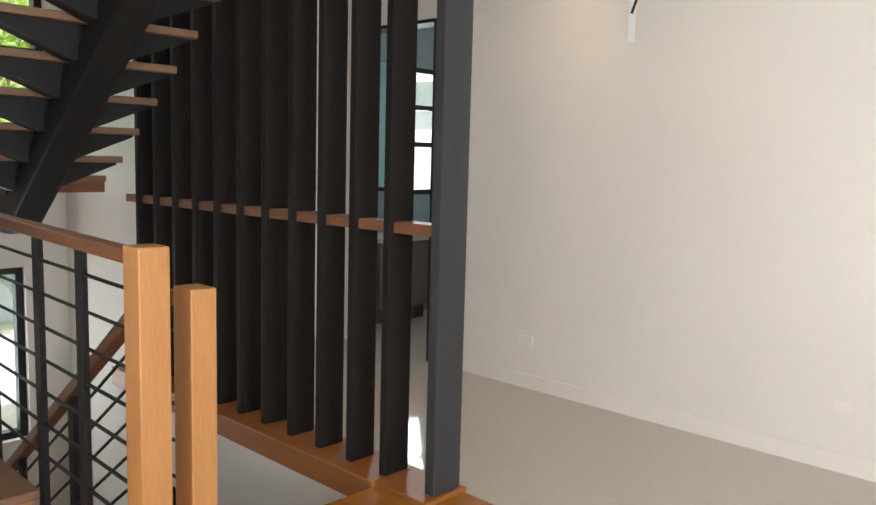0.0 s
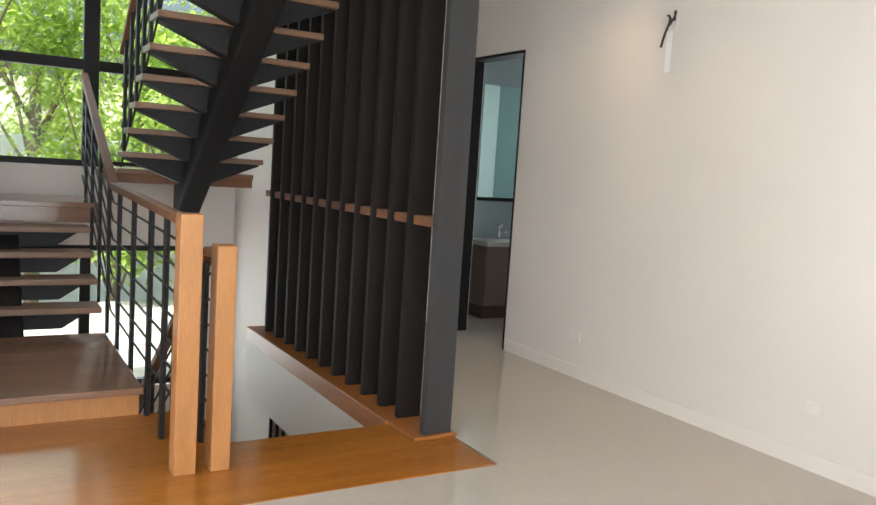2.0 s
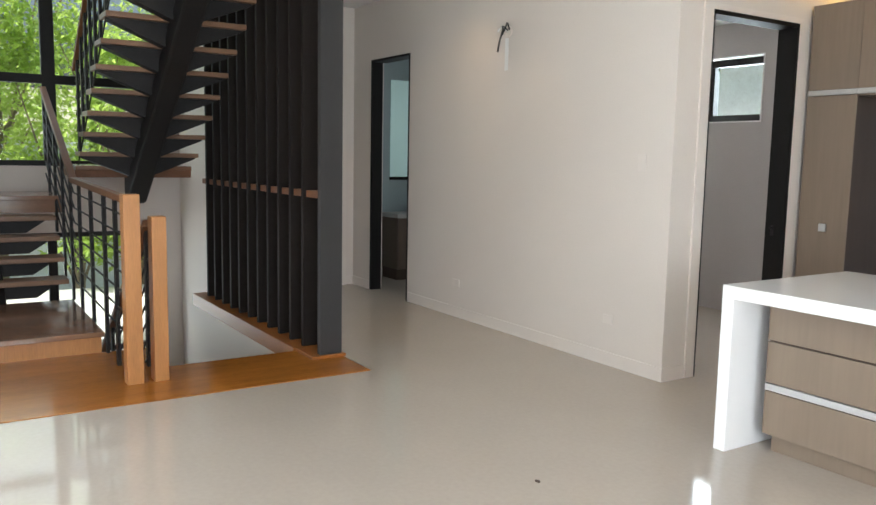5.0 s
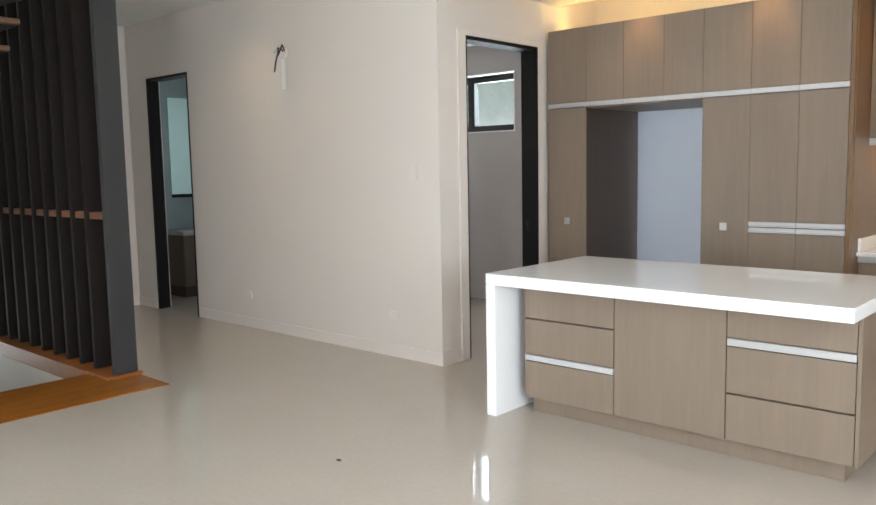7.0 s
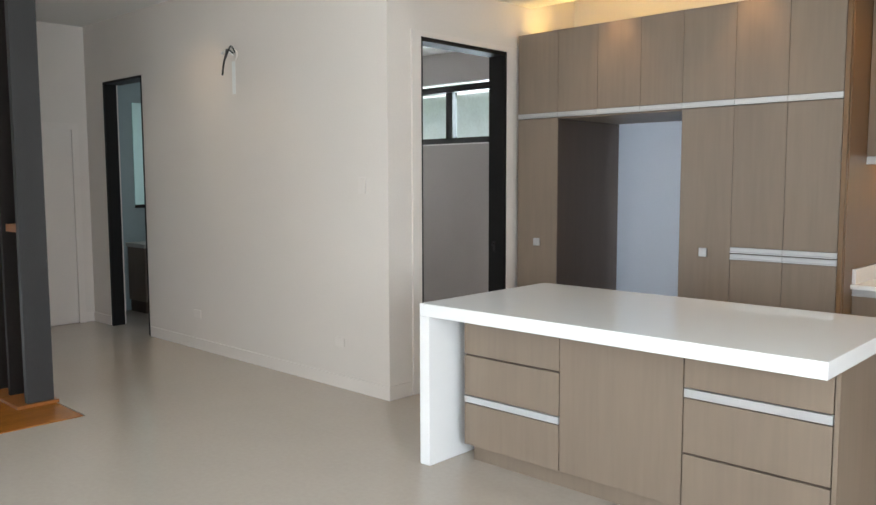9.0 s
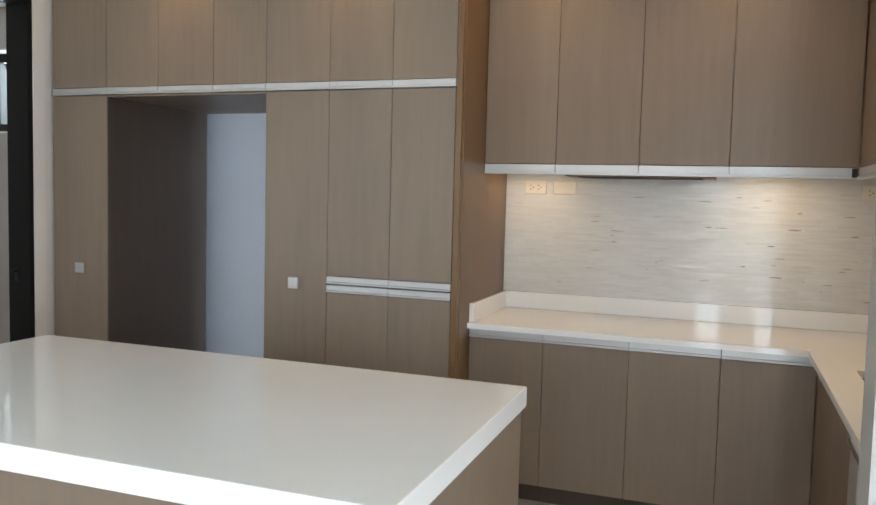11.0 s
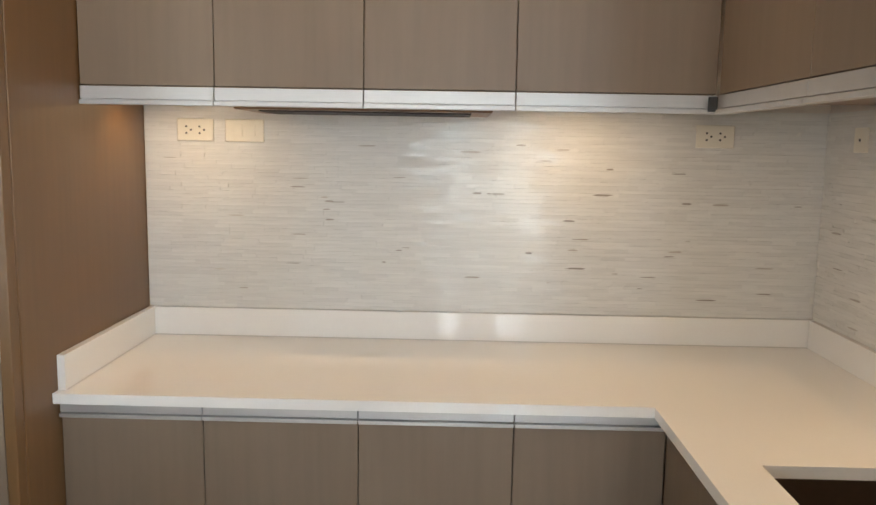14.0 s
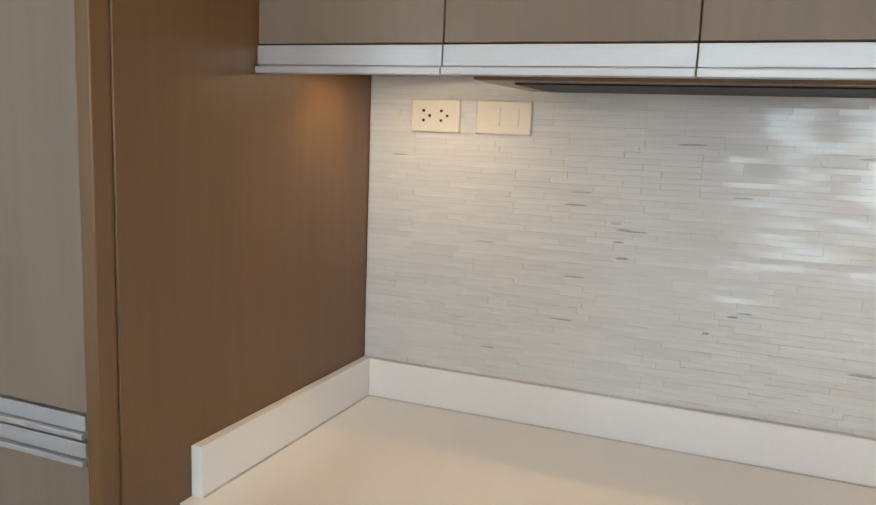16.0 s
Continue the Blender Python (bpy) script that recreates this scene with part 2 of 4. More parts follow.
# ---- the large structure ----
CEIL, SOFFIT, LOW = 3.24, 2.98, -3.0
bm = bmesh.new()
for d in ((-2.0, 6.6, -2.6, 4.31), (-2.85, -2.0, -2.6, -0.05), (-5.6, -2.0, 2.68, 4.31), (-2.0, -0.76, 4.31, 4.46), (-0.76, 4.2, 4.31, 6.75)):
    box(bm, *d, -0.2, 0)
structure("floor", bm, M_FLOOR, "polished beige porcelain tile floor with mirror-like gloss", "floor")
bm = bmesh.new()
box(bm, -4.1, -0.76, 4.46, 7.0, -0.2, 0)
box(bm, -6.0, -4.1, 4.31, 6.4, -0.2, 0)
box(bm, -0.9, 3.3, 6.75, 7.45, -0.2, 0)
structure("floor_back_rooms", bm, M_FLOOR, "beige tile floor of the small back rooms", "floor")
bm = bmesh.new()
box(bm, -3.42, -2.78, -0.05, 1.42, -0.2, 0.006)
box(bm, -3.42, -3.3, -0.19, -0.05, -0.2, 0.006)
box(bm, -2.78, -2.0, -0.05, 2.66, -0.2, 0.006)
structure("floor_wood", bm, M_WOODFLOOR, "glossy reddish-brown wooden floor border before the stairs", "floor")

wall("wall_living", "y", 4.31, 4.46, -5.6, -0.76, 0, CEIL, [(-5.15, -4.30, -0.1, 2.61)])
wall("wall_kitchen_side", "x", -0.90, -0.76, 4.46, 7.0, 0, CEIL, [(4.63, 5.62, -0.1, 2.59)])
wall("wall_kitchen_back", "y", 6.595, 6.675, -0.76, 4.2, 0, CEIL, [(-0.345, 0.7, -0.1, 2.05)])
wall("wall_kitchen_end", "x", 4.06, 4.2, 4.48, 6.595, 0, CEIL)
wall("wall_kitchen_return", "y", 4.31, 4.48, 3.355, 6.6, 0, CEIL, mat=material("soft white wall paint", (0.5, 0.495, 0.485), 0.6, vary=0.03), label="plain white painted wall")
wall("wall_corridor_end", "x", -5.75, -5.6, 2.8, 4.31, 0, CEIL)
wall("wall_stair_screen_end", "y", 2.64, 2.8, -7.0, -5.58, LOW, 6.2)
wall("wall_stair_window", "x", -7.2, -7.0, -0.34, 2.8, LOW, 6.2, [(0.02, 2.5, 1.36, 4.6), (0.1, 2.3, -0.85, 0.6)])
M_PANEL = material("glossy white wall panel", (0.6, 0.61, 0.56), 0.5, vary=0.04)
wall("wall_stair_side", "y", -0.34, -0.19, -7.0, -3.3, LOW, 6.2, mat=M_PANEL, label="glossy pale wall beside the stairs")
wall("wall_stair_pier", "y", -0.34, -0.05, -3.3, -2.85, LOW, 6.2, mat=M_PANEL, label="glossy pale wall end beside the stairs")
wall("wall_living_side", "x", -3.0, -2.85, -2.75, -0.34, 0, CEIL, [(-2.4, -0.6, 0.15, 2.65)])
wall("wall_front", "y", -2.75, -2.6, -2.85, 6.6, 0, CEIL, [(2.55, 3.0, 0.05, 3.15), (3.45, 4.0, 0.05, 3.15)])
wall("wall_right", "x", 6.6, 6.75, -2.75, 4.48, 0, CEIL, [(-2.2, 1.8, 0.3, 2.7)])
wall("wall_upper_screen", "y", 2.68, 2.8, -5.58, -2.6, CEIL + 0.2, 6.2)
wall("wall_upper_side", "y", -0.2, -0.05, -2.85, -2.45, CEIL + 0.2, 6.2)
wall("wall_upper_front", "x", -2.6, -2.45, -0.2, 2.8, CEIL + 0.2, 6.2)
wall("wall_bath", "y", 7.0, 7.24, -4.1, -0.76, 0, CEIL, [(-3.62, -2.02, 1.95, 2.62)], M_GREYTILE, "grey tiled bathroom wall")
wall("wall_bath_side", "x", -4.25, -4.1, 4.46, 7.15, 0, CEIL, (), M_GREYTILE, "grey tiled bathroom wall")
wall("wall_small_bath", "x", -6.15, -6.0, 4.31, 6.4, 0, CEIL, [(5.62, 6.3, 1.2, 2.5)], M_SLATETILE, "bluish grey tiled wall behind a vanity")
wall("wall_small_bath_end", "y", 6.4, 6.585, -6.15, -4.1, 0, CEIL, (), M_SLATETILE, "bluish grey tiled bathroom wall")
wall("wall_small_bath_front", "y", 4.31, 4.46, -6.0, -5.6, 0, CEIL, (), M_SLATETILE, "bluish grey tiled bathroom wall")
wall("wall_pantry", "y", 7.3, 7.45, -1.05, 3.3, 0, CEIL, (), M_PANTRY, "white pantry wall in cool daylight")
wall("wall_pantry_side", "x", -1.05, -0.9, 7.15, 7.3, 0, CEIL, (), M_PANTRY, "white pantry wall in cool daylight")
wall("wall_pantry_window", "x", 3.15, 3.3, 6.675, 7.3, 0, CEIL, [(6.7, 7.25, 0.2, 2.6)], M_PANTRY, "white pantry wall with an added unseen window")
wall("wall_lower_beam", "y", 2.392, 2.5, -5.58, -2.78, -0.6, -0.1, (), M_WALL, "white beam face below the screen")
wall("wall_lower_front", "x", -2.4, -2.3, -0.2, 6.4, LOW, -0.2)
wall("wall_lower_back", "y", 5.0, 5.1, -7.0, -2.4, LOW, -0.2)
wall("wall_lower_side", "x", -7.2, -7.0, 2.8, 5.1, LOW, -0.2)
bm = bmesh.new()
box(bm, -7.0, -2.4, -0.34, 5.0, LOW - 0.2, LOW)
structure("floor_lower", bm, M_FLOOR, "pale tile floor of the lower storey", "floor")

bm = bmesh.new()
for d in ((-2.6, 6.6, -2.6, 4.31), (-5.6, -2.6, 2.66, 4.31), (-2.85, -2.6, -2.6, -0.2), ):
    box(bm, *d, CEIL, CEIL + 0.2)
structure("ceiling", bm, M_CEIL, "smooth white painted ceiling", "ceiling")
bm = bmesh.new()
box(bm, -0.76, 4.06, 4.46, 5.95, SOFFIT, CEIL + 0.2)
# Unseen beam added to keep daylight off the tall cabinet tops.
box(bm, -0.76, 3.355, 4.312, 4.458, 2.84, CEIL)
box(bm, -0.76, 4.06, 5.95, 6.595, CEIL, CEIL + 0.2)
structure("ceiling_kitchen", bm, M_CEIL, "dropped white kitchen ceiling with a lit cove and an added shading beam", "ceiling")
bm = bmesh.new()
box(bm, -4.1, -0.9, 4.46, 7.0, 2.95, CEIL + 0.2)
box(bm, -6.15, -4.1, 4.46, 6.585, 2.95, CEIL + 0.2)
box(bm, -1.05, 3.3, 6.675, 7.45, 2.9, CEIL + 0.2)
structure("ceiling_back_rooms", bm, M_CEIL, "white ceiling of the back rooms", "ceiling")
bm = bmesh.new()
box(bm, -7.2, -2.45, -0.34, 2.8, 6.2, 6.4)
structure("ceiling_stairwell", bm, M_CEIL, "white ceiling over the stairwell", "ceiling")

bm = bmesh.new()
box(bm, -4.27, -0.748, 4.298, 4.31, 0, 0.1)
box(bm, -0.76, -0.748, 4.31, 4.53, 0, 0.1)
box(bm, -5.6, -5.17, 4.298, 4.31, 0, 0.1)
box(bm, -5.6, -5.588, 4.19, 4.298, 0, 0.1)
box(bm, 3.385, 6.6, 4.298, 4.31, 0, 0.1)
structure("baseboard", bm, M_BASE, "low white skirting board", "baseboard")


def window(name, axis, p, a0, a1, z0, z1, uprights=(), bars=(), w=0.06, d=0.08, mat=None, label="black framed window"):
    """Frame, mullions and panes in an opening. p: the middle of its depth."""
    at = (p, (a0 + a1) / 2, z0) if axis == "x" else ((a0 + a1) / 2, p, z0)
    t = thing(name, at, label, "window", kind="structure")
    mat = mat or M_STEEL

    def bx(nm, lo, hi, za, zb, dd, m, lab=""):
        dims = (p - dd, p + dd, lo, hi, za, zb) if axis == "x" else (lo, hi, p - dd, p + dd, za, zb)
        return bpart(nm, dims, m, t, lab, 0.0 if m is M_GLASS else 0.004)
    bm = bmesh.new()
    for lo, hi, za, zb in ((a0, a0 + w, z0, z1), (a1 - w, a1, z0, z1), (a0 + w, a1 - w, z0, z0 + w), (a0 + w, a1 - w, z1 - w, z1)):
        dims = (p - d / 2, p + d / 2, lo, hi, za, zb) if axis == "x" else (lo, hi, p - d / 2, p + d / 2, za, zb)
        box(bm, *dims)
    part("window_frame", bm, mat, t)
    for u, uw in uprights:
        bx("mullion", u - uw / 2, u + uw / 2, z0 + w, z1 - w, d * 0.45, mat)
    for b, bw in bars:
        bx("transom", a0 + w, a1 - w, b - bw / 2, b + bw / 2, d * 0.42, mat)
    us = [a0] + [u for u, _ in uprights] + [a1]
    bs = [z0] + [b for b, _ in bars] + [z1]
    for i in range(len(us) - 1):
        for j in range(len(bs) - 1):
            pane = bx("pane", us[i] + 0.01, us[i + 1] - 0.01, bs[j] + 0.01, bs[j + 1] - 0.01, 0.003, M_GLASS, "clear glass pane")
            pane.visible_shadow = False
    return t


window("window_1", "x", -7.08, 0.02, 2.5, 1.36, 4.6, [(1.22, 0.14)], [(2.325, 0.1)], 0.06, 0.1, label="tall dark framed stair window onto a garden")
window("window_2", "x", -7.1, 0.1, 2.3, -0.85, 0.6, [(1.2, 0.1)], [], label="dark framed lower stair window")
window("window_3", "y", 7.17, -3.606, -2.034, 1.964, 2.606, [(-2.76, 0.1)], [], 0.07, 0.09, label="high black framed bathroom window")
window("window_4", "x", -6.06, 5.62, 6.3, 1.2, 2.5, [], [(1.72, 0.05), (2.1, 0.05)], 0.05, label="black framed bathroom window with bars")
# Out of view; added as an opening for the living room fill lamp.
window("window_5", "x", -2.93, -2.4, -0.6, 0.15, 2.65, [(-1.5, 0.08)], [], label="unseen dark framed window added to light the living room")
window("window_6", "y", -2.68, 2.55, 3.0, 0.05, 3.15, [], [], label="tall narrow dark framed front window")
window("window_7", "y", -2.68, 3.45, 4.0, 0.05, 3.15, [], [], label="tall narrow dark framed front window")
# Never in view; added to let the right-hand fill lamp in.
window("window_8", "x", 6.68, -2.2, 1.8, 0.3, 2.7, [(-0.2, 0.1)], [], label="unseen dark framed side window added for fill light")
# Hidden opening added for the cool pantry lamp.
window("window_9", "x", 3.22, 6.7, 7.25, 0.2, 2.6, [], [], label="unseen pantry window placed to let in cool light")

bm = bmesh.new()
box(bm, -3.62, -3.606, 6.994, 7.24, 1.95, 2.62)
box(bm, -2.034, -2.02, 6.994, 7.24, 1.95, 2.62)
box(bm, -3.606, -2.034, 6.994, 7.24, 1.95, 1.964)
box(bm, -3.606, -2.034, 6.994, 7.24, 2.606, 2.62)
structure("trim_bath_window", bm, M_CEIL, "white plastered reveal of the bathroom window", "trim")

# doors
d = thing("door_1", (-4.72, 4.385, 0), "black lined doorway to a small bathroom", "door", kind="structure")
bm = bmesh.new()
box(bm, -5.15, -5.11, 4.30, 4.43, 0, 2.61)
box(bm, -4.32, -4.30, 4.305, 4.47, 0, 2.61)
box(bm, -5.11, -4.32, 4.30, 4.47, 2.585, 2.61)
part("door_frame", bm, M_BLACK, d)
d = thing("door_2", (-0.83, 5.09, 0), "black lined doorway to a bathroom", "door", kind="structure")
bm = bmesh.new()
box(bm, -0.91, -0.75, 4.63, 4.65, 0, 2.59)
box(bm, -0.91, -0.75, 5.59, 5.62, 0, 2.59)
box(bm, -0.91, -0.75, 4.65, 5.59, 2.56, 2.59)
part("door_frame", bm, M_BLACK, d)
bm = bmesh.new()
box(bm, -0.86, -0.835, 5.583, 5.589, 0.98, 1.06, 0.001)
rod(bm, (-0.845, 5.583, 1.04), (-0.845, 5.555, 1.04), 0.009)
part("strike_plate", bm, M_STEEL, d, "dark strike plate and latch")
bm = bmesh.new()
box(bm, -0.762, -0.745, 4.54, 4.63, 0, 2.63)
box(bm, -0.762, -0.745, 5.62, 5.70, 0, 2.63)
box(bm, -0.762, -0.745, 4.63, 5.62, 2.59, 2.63)
structure("trim", bm, M_BASE, "narrow cream door trim", "trim")
d = thing("door_3", (-5.59, 3.5, 0), "closed white corridor door", "door", kind="structure")
bpart("door_leaf", (-5.598, -5.57, 3.32, 4.12, 0.01, 2.12), M_BASE, d, "", 0.003)
bm = bmesh.new()
box(bm, -5.598, -5.545, 4.12, 4.19, 0, 2.19)
box(bm, -5.598, -5.545, 3.25, 3.32, 0, 2.19)
box(bm, -5.598, -5.545, 3.32, 4.12, 2.12, 2.19)
part("door_frame", bm, M_BASE, d)

# ---- stairs and screen ----
# wooden curb on which the screen stands
bm = bmesh.new()
box(bm, -5.6, -2.78, 2.385, 2.68, -0.1, 0.03, 0.006)
box(bm, -2.78, -2.44, 2.40, 2.68, 0.007, 0.03, 0.004)
structure("trim_curb", bm, M_CURB, "reddish-brown wooden curb under the slat screen", "trim")

screen = thing("slat_screen", (-4.0, 2.53, 0.03), "dark charcoal vertical slat screen with a wooden cross rail", "screen")
bpart("end_post", (-2.52, -2.465, 2.475, 2.655, 0.03, CEIL), M_ENDPOST, screen, "charcoal grey end post", 0.004)
for i in range(11):
    x = -2.812 - 0.2535 * i
    bpart("slat", (x - 0.022, x + 0.022, 2.475, 2.63, 0.03, CEIL + 0.15), M_SLAT, screen, "", 0.003)
for i in range(12):
    x1 = -2.523 if i == 0 else -2.812 - 0.2535 * (i - 1) - 0.023
    x0 = -2.812 - 0.2535 * i + 0.023 if i < 11 else -5.57
    if x1 - x0 > 0.03:
        bpart("cross_rail", (x0, x1, 2.50, 2.62, 1.215, 1.268), M_RAIL, screen, "brown wooden cross rail")

# landings and flights
platform = thing("stair_platform", (-4.15, 0.53, 0), "low wooden stair platform with a honey riser", "stairs")
bpart("riser", (-4.9, -3.42, -0.186, 1.09, -0.18, 0.13), M_POST, platform, "honey-coloured wooden riser")
bpart("top", (-4.95, -3.39, -0.186, 1.11, 0.132, 0.172), M_TREAD, platform, "", 0.006)


def bracket(bm, x0, x1, yc, z, half, drop, lip=0.012, w=0.11):
    """A steel wedge under a tread: deep at the middle, thin at both ends."""
    ring = [(-half, 0), (half, 0), (half, -lip), (w, -drop), (-w, -drop), (-half, -lip)]
    fr = [bm.verts.new((x0, yc + a, z + b)) for a, b in ring]
    bk = [bm.verts.new((x1, yc + a, z + b)) for a, b in ring]
    bm.faces.new(fr[::-1])
    bm.faces.new(bk)
    for i in range(6):
        j = (i + 1) % 6
        bm.faces.new((fr[i], fr[j], bk[j], bk[i]))
    bmesh.ops.recalc_face_normals(bm, faces=bm.faces)


lower = thing("lower_stair_flight", (-5.4, 0.53, 0.17), "open wooden stair flight on black steel brackets", "stairs")
for k in range(4):
    xf, z = -5.02 - 0.25 * k, 0.35 + 0.178 * k
    bpart("tread", (xf - 0.29, xf, -0.16, 1.09, z - 0.045, z), M_FLIGHT, lower, "", 0.006)
    bm = bmesh.new()
    bracket(bm, xf - 0.2, xf - 0.1, 0.465, z - 0.046, 0.53, 0.125, w=0.36)
    part("bracket", bm, M_STEEL, lower)
bm = bmesh.new()
bar(bm, (-4.95, 0.465, 0.12), (-5.9, 0.465, 0.76), 0.2, 0.12)
part("stringer", bm, M_STEEL, lower, "black steel spine beam")
landing = thing("stair_landing", (-6.5, 0.6, 1.07), "wooden stair landing below the window", "stairs")
bpart("top", (-6.99, -6.0, -0.185, 1.19, 1.03, 1.075), M_TREAD, landing, "", 0.005)
bpart("fascia", (-6.99, -6.04, -0.185, 1.19, 0.9, 1.029), M_TREAD, landing)
bpart("upper_top", (-6.99, -5.72, 1.28, 2.43, 1.345, 1.39), M_TREAD, landing, "", 0.005)
bpart("upper_fascia", (-6.99, -5.75, 1.28, 2.43, 1.27, 1.344), M_RAIL, landing, "reddish-brown edge board")

upper = thing("upper_stair_flight", (-3.6, 1.75, 1.42), "open wooden stair flight on a black steel spine", "stairs")
for k in range(11):
    xb, z = -5.45 + 0.255 * k, 1.53 + 0.187 * k
    bpart("tread", (xb - 0.285, xb, 1.28, 2.43, z - 0.045, z), M_FLIGHT, upper, "", 0.006)
    bm = bmesh.new()
    bracket(bm, xb - 0.2, xb - 0.06, 1.855, z - 0.046, 0.555, 0.19)
    part("bracket", bm, M_STEEL, upper)
bm = bmesh.new()
bar(bm, (-5.78, 1.855, 1.08), (-2.85, 1.855, 3.23), 0.2, 0.2)
part("stringer", bm, M_STEEL, upper, "black steel spine beam")
bpart("foot", (-5.9, -5.74, 1.775, 1.935, 1.0, 1.288), M_STEEL, upper, "black steel foot of the spine")


def railing(name, at, label, pts, y, posts, rods, wood_top=True, drop=0.95, w=0.06):
    """A railing along x in the plane y: handrail through pts, flat posts and rods below it."""
    r = thing(name, at, label, "railing")

    def top(x):
        for (xa, za), (xb, zb) in zip(pts, pts[1:]):
            if min(xa, xb) - 1e-6 <= x <= max(xa, xb) + 1e-6:
                return za + (zb - za) * (x - xa) / (xb - xa)
        return pts[-1][1]
    for (xa, za), (xb, zb) in zip(pts, pts[1:]):
        bm = bmesh.new()
        bar(bm, (xa, y, za - 0.025), (xb, y, zb - 0.025), w, 0.05)
        part("handrail", bm, M_RAIL if wood_top else M_STEEL, r, "reddish-brown wooden handrail" if wood_top else "")
    for x, zb in posts:
        bm = bmesh.new()
        box(bm, x - 0.03, x + 0.03, y - 0.012, y + 0.012, zb, top(x) - 0.04, 0.002)
        part("post", bm, M_STEEL, r)
    for i in range(rods):
        off = 0.14 + (drop - 0.14) * i / (rods - 1)
        bm = bmesh.new()
        for (xa, za), (xb, zb) in zip(pts, pts[1:]):
            rod(bm, (xa, y, za - off), (xb, y, zb - off), 0.0075, 6)
        part("rod", bm, M_STEEL, r)
    return r


r1 = railing("stair_railing", (-4.0, 1.15, 0), "black steel stair railing with wooden handrail and honey newel post",
             [(-2.5, 1.245), (-4.85, 1.3), (-6.8, 2.23)], 1.13,
             [(-2.98, 0.0), (-3.4, 0.0), (-3.97, 0.1), (-4.55, 0.1), (-5.05, 0.15), (-5.55, 0.3), (-6.05, 0.7), (-6.5, 1.08)], 7)
bpart("newel_post", (-2.52, -2.41, 1.075, 1.18, 0.006, 1.265), M_POST, r1, "honey-coloured wooden newel post", 0.005)
r2 = railing("descending_railing", (-3.5, 1.36, -1), "black steel railing with wooden handrail descending to the lower storey",
             [(-2.5, 1.09), (-2.8, 1.07), (-5.4, -0.78)], 1.31, [(-2.86, 0.0), (-3.55, -0.5), (-4.2, -0.9), (-4.85, -1.4)], 7)
bpart("newel_post", (-2.53, -2.41, 1.25, 1.345, 0.006, 1.117), M_POST, r2, "honey-coloured wooden newel post", 0.005)
r3 = railing("upper_railing", (-4.0, 1.22, 1.55), "black steel railing along the upper stair flight",
             [(-5.65, 2.35), (-2.9, 4.36)], 1.295, [(-5.52 + 0.255 * k, 1.49 + 0.187 * k) for k in range(10)], 6)
down = thing("descending_stair_flight", (-4.5, 1.85, -1.5), "open wooden stair flight down to the lower storey", "stairs")
for k in range(15):
    x, z = -2.82 - 0.25 * k, -0.185 - 0.178 * k
    bpart("tread", (x - 0.28, x, 1.44, 2.27, z - 0.045, z), M_TREAD, down, "", 0.006)
bm = bmesh.new()
bar(bm, (-2.82, 1.85, -0.33), (-6.4, 1.85, -2.85), 0.18, 0.16)
part("stringer", bm, M_STEEL, down)
low = thing("lower_railing", (-4.2, 2.6, LOW), "black steel bars seen below the beam", "railing")
for i in range(16):
    bpart("bar", (-5.5 + 0.17 * i, -5.475 + 0.17 * i, 2.6, 2.625, LOW, -0.57), M_STEEL, low, "", 0.0)

# ---- kitchen ----
GAP = 0.0012


def front(parent, name, x0, x1, y, z0, z1, mat=None, deep=0.02, label="", gap=GAP):
    """A door or drawer front facing -y, with a fine gap round it."""
    return bpart(name, (x0 + gap, x1 - gap, y, y + deep, z0 + gap, z1 - gap), mat or M_LAM, parent, label, 0.0015)


def front_x(parent, name, x, y0, y1, z0, z1):
    return bpart(name, (x, x + 0.02, y0 + GAP, y1 - GAP, z0 + GAP, z1 - GAP), M_LAM, parent, "", 0.0015)


def alu(parent, x0, x1, y, z0, z1):
    """A ribbed aluminium grip profile."""
    bm = bmesh.new()
    h = (z1 - z0)
    box(bm, x0 + GAP, x1 - GAP, y - 0.004, y + 0.02, z0 + h * 0.3, z1, 0.001)
    box(bm, x0 + GAP, x1 - GAP, y - 0.012, y + 0.02, z0, z0 + h * 0.24, 0.001)
    box(bm, x0 + GAP, x1 - GAP, y + 0.004, y + 0.019, z0 + h * 0.24, z0 + h * 0.3)
    return part("grip_profile", bm, M_ALU, parent, "aluminium grip profile")


YT = 5.74
tops = [-0.725, -0.335, 0.02, 0.38, 0.705, 1.075, 1.42, 1.75]
for x0, x1 in zip(tops, tops[1:]):
    c = thing("top_cabinet", ((x0 + x1) / 2, 6.1, 2.06), "grey-brown laminate top cabinet under the cove light", "cabinet", "top cabinets of the tall units")
    bpart("body", (x0 + 0.001, x1 - 0.001, YT + 0.021, 6.5, 2.06, 2.72), M_CARC, c)
    k = front(c, "door", x0, x1, YT, 2.098, 2.73)
    alu(k, x0, x1, YT, 2.058, 2.096)


